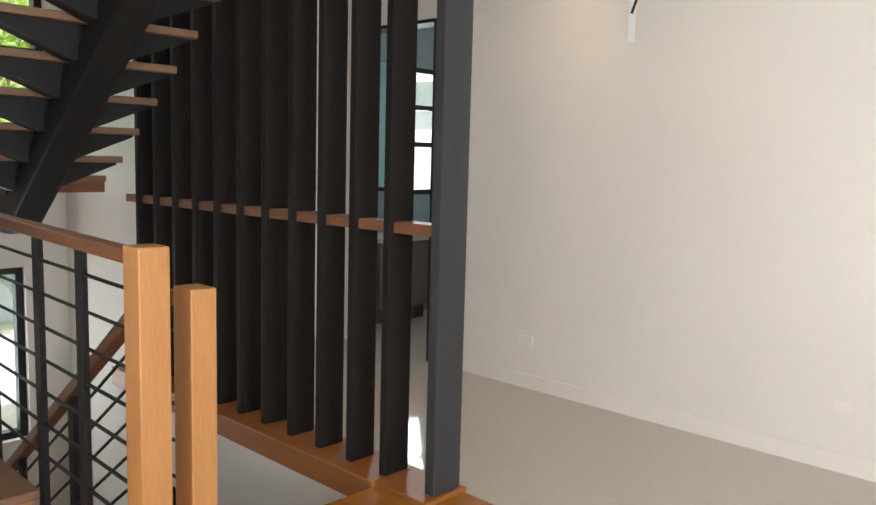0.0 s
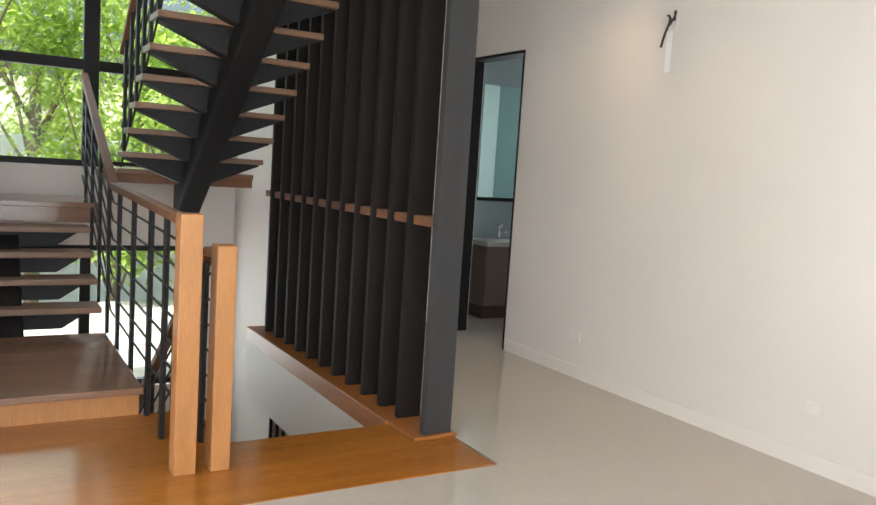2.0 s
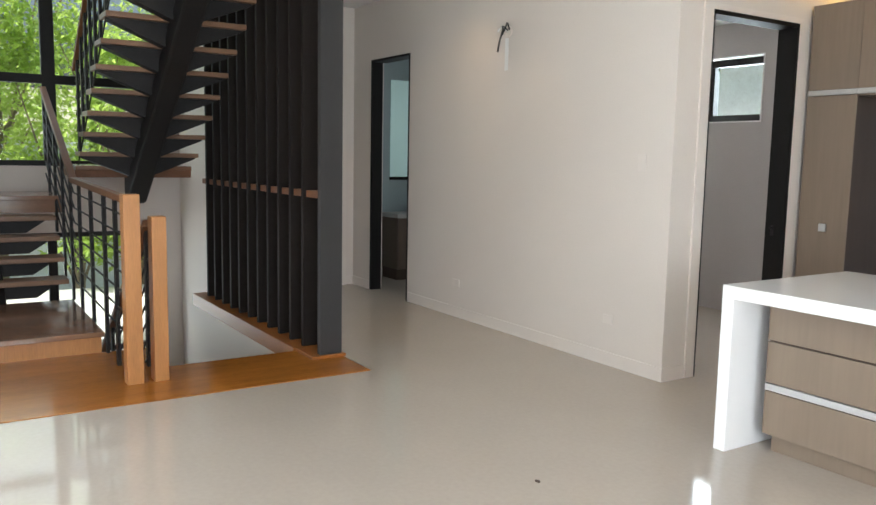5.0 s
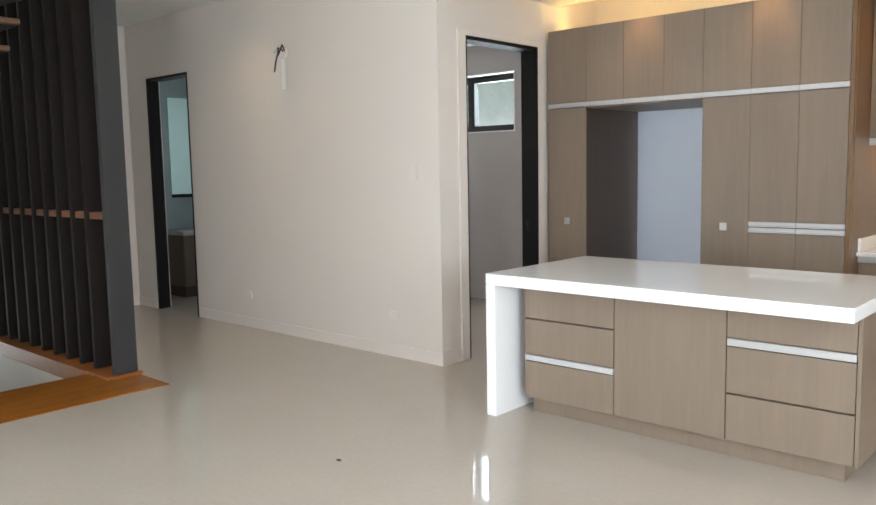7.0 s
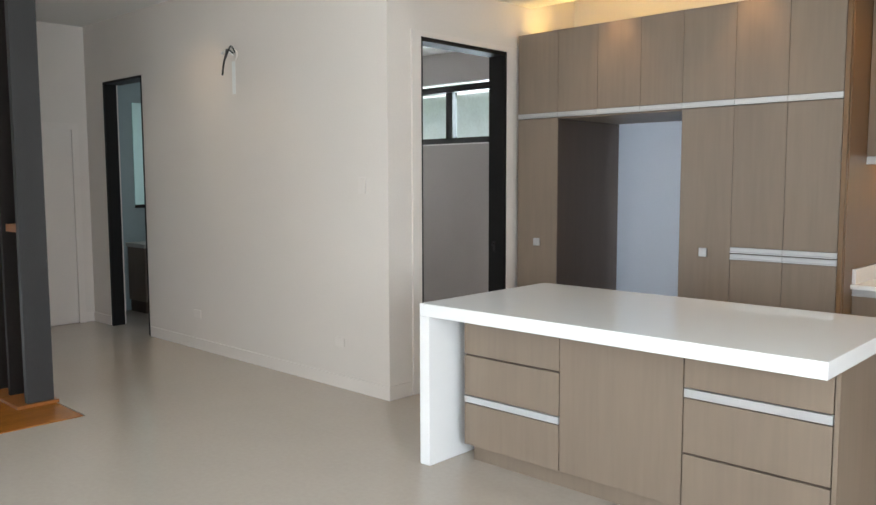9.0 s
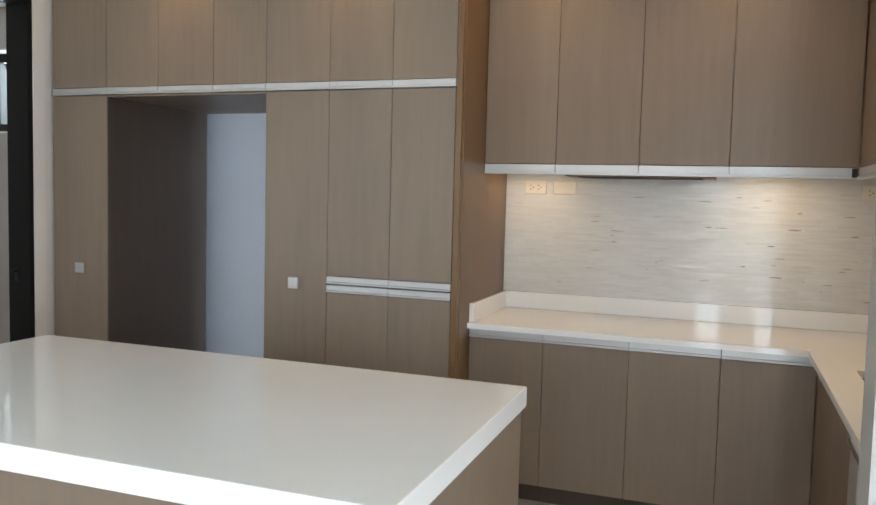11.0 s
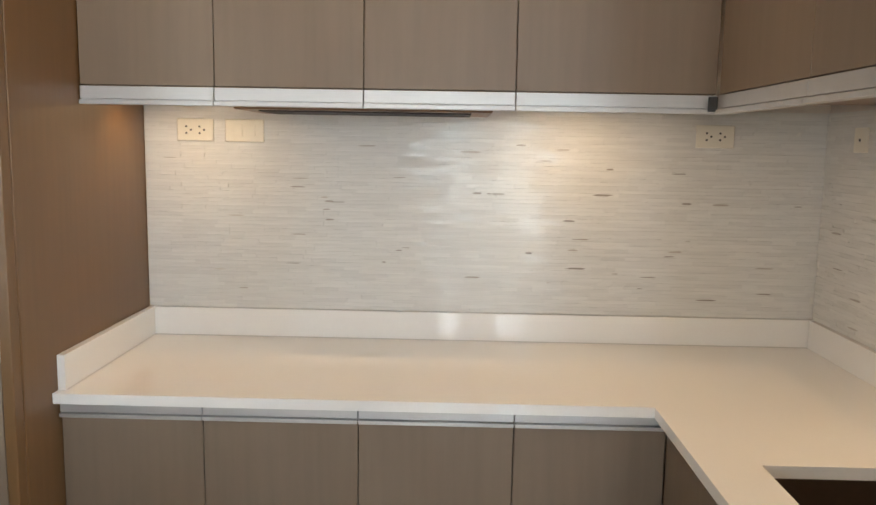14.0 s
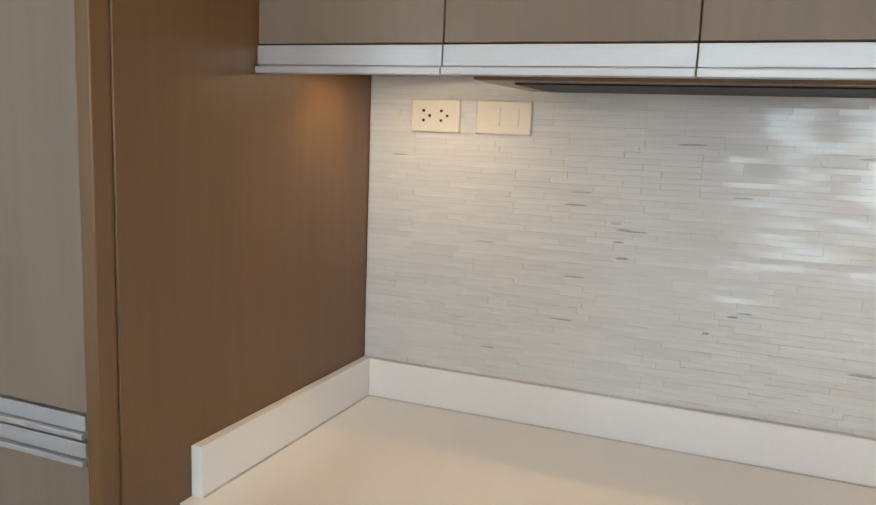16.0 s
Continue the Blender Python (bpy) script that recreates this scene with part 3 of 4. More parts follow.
def knob(parent, x, z):
    bm = bmesh.new()
    box(bm, x - 0.028, x + 0.028, YT - 0.03, YT - 0.012, z - 0.03, z + 0.03, 0.004)
    box(bm, x - 0.012, x + 0.012, YT - 0.012, YT, z - 0.012, z + 0.012)
    part("knob", bm, M_ALU, parent, "square metal knob")


for x0, x1, kx in ((-0.725, -0.335, -0.515), (0.705, 1.075, 0.893)):
    c = thing("tall_cabinet", ((x0 + x1) / 2, 6.1, 0), "tall grey-brown laminate cabinet with a square knob", "cabinet", "tall units")
    bpart("body", (x0 + 0.001, x1 - 0.001, YT + 0.021, 6.585, 0.0, 2.055), M_CARC, c)
    k = front(c, "door", x0, x1, YT, 0.08, 2.055)
    knob(k, kx, 1.068)
# lining of the passage between the tall cabinets; side panels darkened to stand for shade
lining = thing("passage_lining", (0.15, 6.2, 0), "brown laminate lining of the pantry passage, darkened for shade", "panel")
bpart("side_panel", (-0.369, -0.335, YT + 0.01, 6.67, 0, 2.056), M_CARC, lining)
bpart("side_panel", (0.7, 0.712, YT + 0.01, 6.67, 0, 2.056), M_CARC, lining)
bpart("top_panel", (-0.335, 0.7, YT + 0.01, 6.67, 2.045, 2.056), M_LAM, lining)
c = thing("refrigerator_cabinet", (1.38, 6.1, 0), "tall grey-brown laminate double cabinet with aluminium grips", "cabinet", "tall units")
bpart("body", (1.076, 1.749, YT + 0.021, 6.585, 0.0, 2.055), M_CARC, c)
for x0, x1 in ((1.075, 1.42), (1.42, 1.75)):
    k = front(c, "upper_door", x0, x1, YT, 1.112, 2.055)
    alu(k, x0, x1, YT, 1.074, 1.11)
    k = front(c, "lower_door", x0, x1, YT, 0.08, 1.028)
    alu(k, x0, x1, YT, 1.03, 1.066)
p = thing("flank_panel", (1.76, 6.1, 0), "warm brown laminate side panel of the tall units", "panel")
bpart("panel", (1.752, 1.784, YT + 0.035, 6.59, 0, 2.73), M_FLANK, p, "", 0.002)
bpart("edge_strip", (1.752, 1.781, YT - 0.005, YT + 0.034, 0, 2.73), M_FLANK, p, "", 0.003)
led = thing("cove_light", (0.5, 6.2, 2.73), "warm yellow strip light hidden above the tall cabinets", "light")
bpart("strip", (-0.7, 1.7, 6.02, 6.05, 2.735, 2.75), M_LED, led, "glowing strip")
area("cove_lamp", (0.5, 6.03, 2.77), (0.5, 6.05, 4), 2.4, 0.05, 4.6, (1.0, 0.66, 0.16))

# wall cabinets
ups = [1.786, 2.16, 2.572, 2.989, 3.535]
YU, ZU = 6.13, 1.66
for x0, x1 in zip(ups, ups[1:]):
    c = thing("wall_cabinet", ((x0 + x1) / 2, 6.35, ZU), "grey-brown laminate wall cabinet with an aluminium lower grip", "cabinet", "wall cabinets")
    bpart("body", (x0 + 0.001, x1 - 0.001, YU + 0.021, 6.585, ZU + 0.03, 2.73), M_FLANK, c, "warm brown cabinet body")
    k = front(c, "door", x0, x1, YU, ZU + 0.052, 2.73)
    alu(k, x0, x1, YU, ZU, ZU + 0.05)
bpart("end_cap", (3.508, 3.533, YU - 0.019, YU - 0.0125, ZU + 0.006, ZU + 0.046), M_HOLE, c, "small black end cap of the grip")
XU = 3.54
for y0, y1 in ((4.49, 5.03), (5.03, 5.57), (5.57, 6.125)):
    c = thing("wall_cabinet", (3.8, (y0 + y1) / 2, ZU), "grey-brown laminate wall cabinet over the sink", "cabinet", "wall cabinets")
    bpart("body", (XU + 0.021, 4.055, y0 + 0.001, y1 - 0.001, ZU + 0.03, 2.73), M_FLANK, c, "warm brown cabinet body")
    front_x(c, "door", XU, y0, y1, ZU + 0.052, 2.73)
    bm = bmesh.new()
    box(bm, XU - 0.004, XU + 0.02, y0 + GAP, y1 - GAP, ZU + 0.015, ZU + 0.05, 0.001)
    box(bm, XU - 0.012, XU + 0.02, y0 + GAP, y1 - GAP, ZU, ZU + 0.012, 0.001)
    part("grip_profile", bm, M_ALU, c, "aluminium grip profile")
hood = thing("range_hood", (2.55, 6.34, 1.62), "slim dark range hood under the wall cabinets", "range hood")
bm = bmesh.new()
box(bm, 2.2, 2.93, 6.17, 6.52, 1.655, 1.689, 0.004)
part("body", bm, M_FLANK, hood)
bpart("filter", (2.26, 2.87, 6.22, 6.46, 1.6515, 1.6545), M_STEEL, hood, "dark grease filter", 0.0)
for i, x in enumerate((1.99, 3.2)):
    u = thing("cabinet_light", (x, 6.36, ZU), "small round warm light under a wall cabinet", "light", "lights under the wall cabinets")
    bm = bmesh.new()
    rod(bm, (x, 6.36, ZU + 0.022), (x, 6.36, ZU + 0.029), 0.032, 20)
    part("lens", bm, M_BULB, u)
    area("cabinet_lamp", (x, 6.36, ZU + 0.018), (x, 6.40, 0.9), 0.3, 0.06, 0.75, WARM)
for y in (4.9, 5.5):
    u = thing("cabinet_light", (3.82, y, ZU), "small round warm light over the sink", "light", "lights under the wall cabinets")
    bm = bmesh.new()
    rod(bm, (3.82, y, ZU + 0.022), (3.82, y, ZU + 0.029), 0.032, 20)
    part("lens", bm, M_BULB, u)
    area("cabinet_lamp", (3.82, y, ZU + 0.018), (3.86, y, 0.9), 0.06, 0.3, 1.0, WARM)

# base cabinets
bases = [1.786, 2.168, 2.583, 2.996, 3.399]
YB = 5.945
for x0, x1 in zip(bases, bases[1:]):
    c = thing("base_cabinet", ((x0 + x1) / 2, 6.25, 0), "grey-brown laminate base cabinet with an aluminium top grip", "cabinet", "base cabinets")
    bpart("body", (x0 + 0.001, x1 - 0.001, YB + 0.021, 6.585, 0.1, 0.873), M_CARC, c)
    k = front(c, "door", x0, x1, YB, 0.1, 0.826)
    alu(k, x0, x1, YB - 0.004, 0.829, 0.872)
    bpart("plinth", (x0 + 0.001, x1 - 0.001, YB + 0.06, YB + 0.08, 0, 0.1), M_CARC, c, "dark recessed plinth")
XB = 3.40
for y0, y1 in ((4.95, 5.42), (5.42, 5.94)):
    c = thing("base_cabinet", (3.7, (y0 + y1) / 2, 0), "grey-brown laminate base cabinet below the sink", "cabinet", "base cabinets")
    bpart("body", (XB + 0.021, 4.055, y0 + 0.001, y1 - 0.001, 0.1, 0.66), M_CARC, c)
    front_x(c, "door", XB, y0, y1, 0.1, 0.826)
    bpart("grip_profile", (XB - 0.004, XB + 0.02, y0 + GAP, y1 - GAP, 0.829, 0.872), M_ALU, c, "aluminium grip profile")
    bpart("plinth", (XB + 0.06, XB + 0.08, y0 + 0.001, y1 - 0.001, 0, 0.1), M_CARC, c, "dark recessed plinth")
dw = thing("dishwasher", (3.7, 4.72, 0), "steel fronted built-in dishwasher with a slim grip", "dishwasher")
bpart("body", (XB + 0.021, 4.0, 4.5, 4.945, 0.0, 0.873), M_CARC, dw)
bpart("front", (XB, XB + 0.02, 4.5, 4.945, 0.1, 0.87), M_ALU, dw, "brushed steel front")
bpart("handle", (XB - 0.012, XB - 0.0005, 4.52, 4.93, 0.775, 0.8), M_CHROME, dw, "slim steel grip")

# L-shaped worktop with a sink cut-out and upstand
top = thing("worktop", (3.0, 6.2, 0.84), "white glossy quartz worktop with a low upstand", "worktop")
bm = bmesh.new()
Z0, Z1 = 0.874, 0.902
box(bm, 1.785, 4.055, 5.905, 6.59, Z0, Z1)
box(bm, 3.355, 3.49, 4.485, 5.905, Z0, Z1)
box(bm, 3.49, 3.86, 5.54, 5.905, Z0, Z1)
box(bm, 3.49, 3.86, 4.485, 4.98, Z0, Z1)
box(bm, 3.86, 4.055, 4.485, 5.905, Z0, Z1)
bmesh.ops.remove_doubles(bm, verts=bm.verts, dist=1e-5)
part("slab", bm, M_QUARTZ, top)
bpart("upstand", (1.8075, 4.055, 6.57, 6.5915, Z1, 0.998), M_QUARTZ, top, "", 0.0015)
bpart("upstand", (1.785, 1.807, 5.935, 6.5915, Z1, 0.998), M_QUARTZ, top, "", 0.0015)
bpart("upstand", (4.033, 4.0565, 4.485, 6.569, Z1, 0.998), M_QUARTZ, top, "", 0.0015)
# Grey strips draw the dark crease where the upstand meets the slab.
M_CREASE = material("grey crease shade", (0.55, 0.54, 0.52), 0.5, vary=0.05)
bpart("crease_strip", (1.8075, 4.033, 6.5665, 6.5695, Z1, Z1 + 0.0025), M_CREASE, top, "thin grey strip for the shaded crease", 0.0)
bpart("crease_strip", (1.8075, 1.8105, 5.94, 6.566, Z1, Z1 + 0.0025), M_CREASE, top, "thin grey strip for the shaded crease", 0.0)
sink = thing("sink", (3.68, 5.26, 0.68), "dark brown undermount kitchen sink", "sink")
bm = bmesh.new()
box(bm, 3.478, 3.872, 4.97, 5.55, 0.665, 0.8735)
bm.faces.ensure_lookup_table()
bmesh.ops.delete(bm, geom=[max(bm.faces, key=lambda f: f.calc_center_median().z)], context="FACES_ONLY")
bmesh.ops.solidify(bm, geom=bm.faces[:], thickness=0.012)
part("bowl", bm, M_SINK, sink)
bm = bmesh.new()
rod(bm, (3.68, 5.26, 0.6775), (3.68, 5.26, 0.682), 0.04, 16)
part("drain", bm, M_CHROME, sink, "chrome drain")


def pipe(name, pts, r, mat, parent, label="", closed=False):
    cu = bpy.data.curves.new(name, "CURVE")
    cu.dimensions, cu.bevel_depth, cu.bevel_resolution, cu.use_fill_caps = "3D", r, 3, True
    sp = cu.splines.new("BEZIER")
    sp.bezier_points.add(len(pts) - 1)
    for bp, p in zip(sp.bezier_points, pts):
        bp.co, bp.handle_left_type, bp.handle_right_type = p, "AUTO", "AUTO"
    tmp = bpy.data.objects.new(name, cu)
    me = bpy.data.meshes.new_from_object(tmp)
    bpy.data.objects.remove(tmp)
    bm = bmesh.new()
    bm.from_mesh(me)
    bpy.data.meshes.remove(me)
    return part(name, bm, mat, parent, label)


f = thing("kitchen_faucet", (3.95, 5.26, 0.902), "chrome gooseneck kitchen faucet beside the sink", "faucet")
pipe("spout", [(3.95, 5.26, 0.9), (3.95, 5.26, 1.15), (3.88, 5.26, 1.25), (3.79, 5.26, 1.2), (3.775, 5.26, 1.12)], 0.012, M_CHROME, f)
bm = bmesh.new()
rod(bm, (3.95, 5.26, 0.902), (3.95, 5.26, 0.93), 0.024, 16)
rod(bm, (3.95, 5.24, 0.95), (3.95, 5.17, 0.98), 0.007, 8)
part("base", bm, M_CHROME, f)

# island
isl = thing("kitchen_island", (1.33, 4.14, 0), "kitchen island with grey-brown laminate drawers and a central door", "kitchen island")
YI = 3.75
bpart("body", (0.437, 2.352, YI + 0.021, 4.66, 0.1, 0.828), M_CARC, isl)
bpart("side_panel", (2.353, 2.372, YI, 4.68, 0.1, 0.828), M_LAM, isl)
bpart("back_panel", (0.437, 2.352, 4.661, 4.68, 0.1, 0.828), M_LAM, isl)
bpart("plinth", (0.46, 2.30, YI + 0.06, 4.62, 0, 0.0995), M_LAM, isl, "recessed laminate plinth")
for z0, z1 in ((0.612, 0.826), (0.382, 0.608), (0.1, 0.34)):
    front(isl, "drawer_front", 0.437, 1.07, YI, z0, z1, gap=0.003)
bpart("grip_profile", (0.44, 1.067, YI - 0.003, YI + 0.02, 0.343, 0.379), M_ALU, isl, "aluminium grip strip")
front(isl, "door", 1.07, 1.728, YI, 0.1, 0.826, gap=0.003)
for z0, z1 in ((0.652, 0.826), (0.358, 0.608), (0.1, 0.354)):
    front(isl, "drawer_front", 1.728, 2.352, YI, z0, z1, gap=0.003)
bpart("grip_profile", (1.731, 2.349, YI - 0.003, YI + 0.02, 0.611, 0.649), M_ALU, isl, "aluminium grip strip")
it = thing("island_worktop", (1.33, 4.14, 0.83), "thick white quartz island top with a waterfall end", "worktop")
bpart("top", (0.28, 2.38, 3.56, 4.72, 0.83, 0.90), M_QUARTZ, it, "", 0.003)
bpart("waterfall_end", (0.28, 0.352, 3.56, 4.72, 0, 0.8295), M_QUARTZ, it, "", 0.003)

# sockets and switches


def plate(name, at, normal, w, h, label, holes, mat=None):
    """A cover plate at the place `at` with holes, given across and up; normal '-y' or '-x'."""
    t = thing(name, at, label, "socket" if "socket" in name else "switch")
    bm = bmesh.new()
    box(bm, -w / 2, w / 2, -0.009, 0, -h / 2, h / 2, 0.003)
    turn = Matrix.Translation(at) @ (Matrix.Rotation(radians(-90), 4, "Z") if normal == "-x" else Matrix.Identity(4))
    bm.transform(turn)
    part("cover_plate", bm, mat or M_PLASTIC, t)
    for u, v, sw, sh, m in holes:
        bm = bmesh.new()
        box(bm, u - sw / 2, u + sw / 2, -0.011, -0.0085, v - sh / 2, v + sh / 2, 0.0006)
        bm.transform(turn)
        part("pin_hole" if m is M_HOLE else "rocker", bm, m, t)


PINS = [(s * 0.022 + du, dv, 0.006, 0.006, M_HOLE) for s in (-1, 1) for du, dv in ((-0.007, 0.011), (-0.007, -0.011), (0.008, 0.0))]
ROCK = [(-0.022, 0, 0.03, 0.04, M_PLASTIC), (0.022, 0, 0.03, 0.04, M_PLASTIC)]
plate("wall_socket", (1.96, 6.583, 1.6), "-y", 0.122, 0.075, "cream double wall socket on the mosaic", PINS)
plate("wall_switch", (2.125, 6.583, 1.6), "-y", 0.13, 0.075, "cream double rocker switch on the mosaic", ROCK)
plate("wall_socket", (3.682, 6.583, 1.606), "-y", 0.125, 0.075, "cream double wall socket on the mosaic", PINS)
plate("wall_socket", (4.05, 6.35, 1.6), "-x", 0.075, 0.075, "cream single wall socket on the mosaic", [(0, 0, 0.008, 0.008, M_HOLE)])
plate("wall_socket", (-3.36, 4.31, 0.33), "-y", 0.12, 0.075, "cream wall socket low on the living room wall", [], M_BASE)
plate("wall_switch", (-1.03, 4.31, 1.53), "-y", 0.075, 0.12, "cream switch plate on the living room wall", [], M_BASE)
plate("wall_socket", (-1.3, 4.31, 0.35), "-y", 0.1, 0.07, "cream wall socket low on the living room wall", [], M_BASE)

# dangling wires of an unfitted wall lamp
w = thing("wall_lamp_wiring", (-2.770, 4.3, 2.565), "loose black cables of an unfitted wall lamp", "cable")
pipe("cable", [(-2.640, 4.308, 2.635), (-2.600, 4.22, 2.655), (-2.500, 4.14, 2.595), (-2.520, 4.13, 2.525), (-2.560, 4.14, 2.435)], 0.008, M_WIRE, w)
pipe("cable", [(-2.620, 4.308, 2.635), (-2.540, 4.22, 2.675), (-2.460, 4.14, 2.625), (-2.490, 4.13, 2.565)], 0.007, M_WIRE, w)
pipe("cable", [(-2.640, 4.308, 2.615), (-2.590, 4.2, 2.645), (-2.560, 4.14, 2.605), (-2.530, 4.12, 2.615)], 0.006, M_WHITEWIRE, w, "white cable")
bm = bmesh.new()
rod(bm, (-2.630, 4.3095, 2.625), (-2.630, 4.295, 2.625), 0.045, 20)
part("box_cover", bm, M_BASE, w, "round white junction box")
bpart("plaster_smear", (-2.68, -2.63, 4.3075, 4.3098, 2.3, 2.575), M_CEIL, w, "pale smear of filler", 0.0008)

# a crumb of debris on the floor
scrap = thing("debris", (0.16, 2.43, 0), "tiny brown scrap lying on the polished floor", "debris")
bm = bmesh.new()
bmesh.ops.create_icosphere(bm, subdivisions=1, radius=0.016, matrix=Matrix.Translation((0.16, 2.43, 0.005)) @ Matrix.Diagonal((1.3, 0.7, 0.35, 1)))
part("scrap", bm, M_CARC, scrap)

# ceiling lights


def downlight(at, watts, target, color=(1.0, 0.72, 0.42), angle=80):
    t = thing("downlight", at, "small round recessed ceiling downlight", "light", "ceiling downlights")
    bm = bmesh.new()
    rod(bm, (at[0], at[1], at[2]), (at[0], at[1], at[2] - 0.006), 0.05, 24)
    part("ring", bm, M_BASE, t)
    bm = bmesh.new()
    rod(bm, (at[0], at[1], at[2] - 0.006), (at[0], at[1], at[2] - 0.009), 0.036, 20)
    part("lens", bm, M_BULB, t)
    spot("downlight_lamp", (at[0], at[1], at[2] - 0.02), target, watts, color, angle, 0.8, 0.035)


downlight((-2.6, 3.85, CEIL), 15, (-4.62, 4.1, 0))
downlight((-2.2, 3.7, CEIL), 8, (-2.2, 3.9, 0))
for x in (0.2, 1.2):
    downlight((x, 5.62, SOFFIT), 11, (x, 5.68, 0), (1.0, 0.58, 0.25), 78)
for x in (2.15, 3.0):
    downlight((x, 5.75, SOFFIT), 13, (x, 5.95, 0), (1.0, 0.62, 0.3), 115)

# ---- small bathroom: vanity, mirror, faucet ----
v = thing("vanity", (-5.75, 5.25, 0), "brown bathroom vanity with a grey stone top", "vanity")
bpart("body", (-5.98, -5.56, 4.9, 5.58, 0.14, 0.78), M_VANITY, v, "", 0.003)
bpart("door", (-5.559, -5.54, 4.905, 5.24, 0.145, 0.775), M_VANITY, v)
bpart("door", (-5.559, -5.54, 5.243, 5.575, 0.145, 0.775), M_VANITY, v)
bpart("top", (-5.99, -5.52, 4.88, 5.6, 0.782, 0.83), M_CONC, v, "pale grey stone top", 0.003)
bpart("plinth", (-5.98, -5.6, 4.92, 5.56, 0, 0.139), M_CARC, v)
bf = thing("basin_faucet", (-5.85, 5.25, 0.83), "chrome basin faucet on the vanity", "faucet")
bm = bmesh.new()
rod(bm, (-5.85, 5.25, 0.83), (-5.85, 5.25, 0.98), 0.022, 14)
rod(bm, (-5.86, 5.25, 0.93), (-5.72, 5.25, 0.92), 0.014, 12)
box(bm, -5.9, -5.8, 5.235, 5.265, 0.985, 1.0, 0.003)
part("body", bm, M_CHROME, bf)
mi = thing("bathroom_mirror", (-5.99, 5.26, 1.28), "tall frameless bathroom mirror above the vanity", "mirror")
bpart("glass", (-5.998, -5.985, 5.02, 5.58, 1.28, 2.5), M_MIRROR, mi, "mirror glass tinted with the teal it reflects", 0.001)
bpart("bottom_rail", (-5.998, -5.975, 5.02, 5.58, 1.24, 1.279), M_BLACK, mi, "black bottom rail")

# ---- outside: ground, trees, neighbouring house ----
bm = bmesh.new()
bmesh.ops.create_grid(bm, x_segments=1, y_segments=1, size=600, matrix=Matrix.Translation((0, 0, LOW - 0.21)))
structure("ground", bm, M_GRASS, "wide grassy ground around the house", "ground")


def tree(at, height, spread, seed, leaves=4800):
    rnd = random.Random(seed)
    t = thing("tree", at, "leafy green garden tree with a brown trunk", "tree", "garden trees")
    at = Vector(at)
    bm = bmesh.new()
    crown_at = at + Vector((0, 0, height * 0.62))
    rod(bm, at, at + Vector((0.1, 0.05, height * 0.5)), 0.16, 10, 0.1)
    tips = []
    for i in range(9):
        a = i * 2.4 + rnd.random()
        tip = crown_at + Vector((math.cos(a) * spread * rnd.uniform(0.35, 0.8), math.sin(a) * spread * rnd.uniform(0.35, 0.8), rnd.uniform(-0.2, 0.35) * height))
        rod(bm, at + Vector((0.08, 0.04, height * rnd.uniform(0.3, 0.48))), tip, 0.035, 6, 0.008)
        tips.append(tip)
    part("trunk", bm, M_BARK, t)
    verts, faces = [], []
    for i in range(leaves):
        c = rnd.choice(tips) + Vector((rnd.gauss(0, 0.33), rnd.gauss(0, 0.33), rnd.gauss(0, 0.3))) * spread * 0.6
        s = rnd.uniform(0.03, 0.08)
        e = Euler((rnd.uniform(-1, 1), rnd.uniform(-1, 1), rnd.uniform(0, 6.3))).to_matrix()
        n = len(verts)
        for p in ((-s * 1.5, 0, 0), (0, -s * 0.6, 0.02), (s * 1.5, 0, 0), (0, s * 0.6, 0.02)):
            verts.append(c + e @ Vector(p))
        faces.append((n, n + 1, n + 2, n + 3))
    me = bpy.data.meshes.new("crown")
    me.from_pydata(verts, [], faces)
    me.materials.append(M_LEAF)
    cr = new("crown", me)
    cr.parent = t
    cr.matrix_parent_inverse = Matrix.Translation(-at)
    tagged(cr, "dense green leaves")


for i, (x, y, h, s) in enumerate(((-13.5, 0.0, 12.0, 2.1), (-13.0, 3.4, 7.6, 2.2), (-13.0, -3.4, 10.5, 2.4), (-13.2, 2.3, 6.8, 1.3), (-15.5, 1.2, 12.5, 2.6), (-16, 5.6, 9.0, 2.8), (-16, -5.5, 10.0, 2.8))):
    tree((x, y, LOW - 0.2), h, s, i + 3)
# Pale terrace added so the lower stair window looks bright.
bm = bmesh.new()
box(bm, -12.5, -7.25, -6, 8, LOW - 0.2, -0.95)
structure("pavement", bm, M_CONC, "added pale concrete terrace that brightens the lower window view", "pavement")
fence = thing("garden_wall", (-18.5, 0, LOW - 0.2), "tall white garden wall with grey posts", "wall")
bpart("panel", (-18.6, -18.5, -14, 14, LOW - 0.2, 3.0), M_BASE, fence)
for i in range(10):
    bpart("post", (-18.5, -18.3, -13.6 + 3 * i, -13.35 + 3 * i, LOW - 0.2, 3.1), M_CONC, fence)
bank = thing("retaining_wall", (-17.4, 0, LOW - 0.2), "pale concrete retaining wall holding a raised garden bed", "wall")
bpart("face", (-18.2, -16.7, -14, 14, LOW - 0.2, 1.72), M_PALE, bank, "", 0.03)
rnd = random.Random(21)
verts, faces = [], []
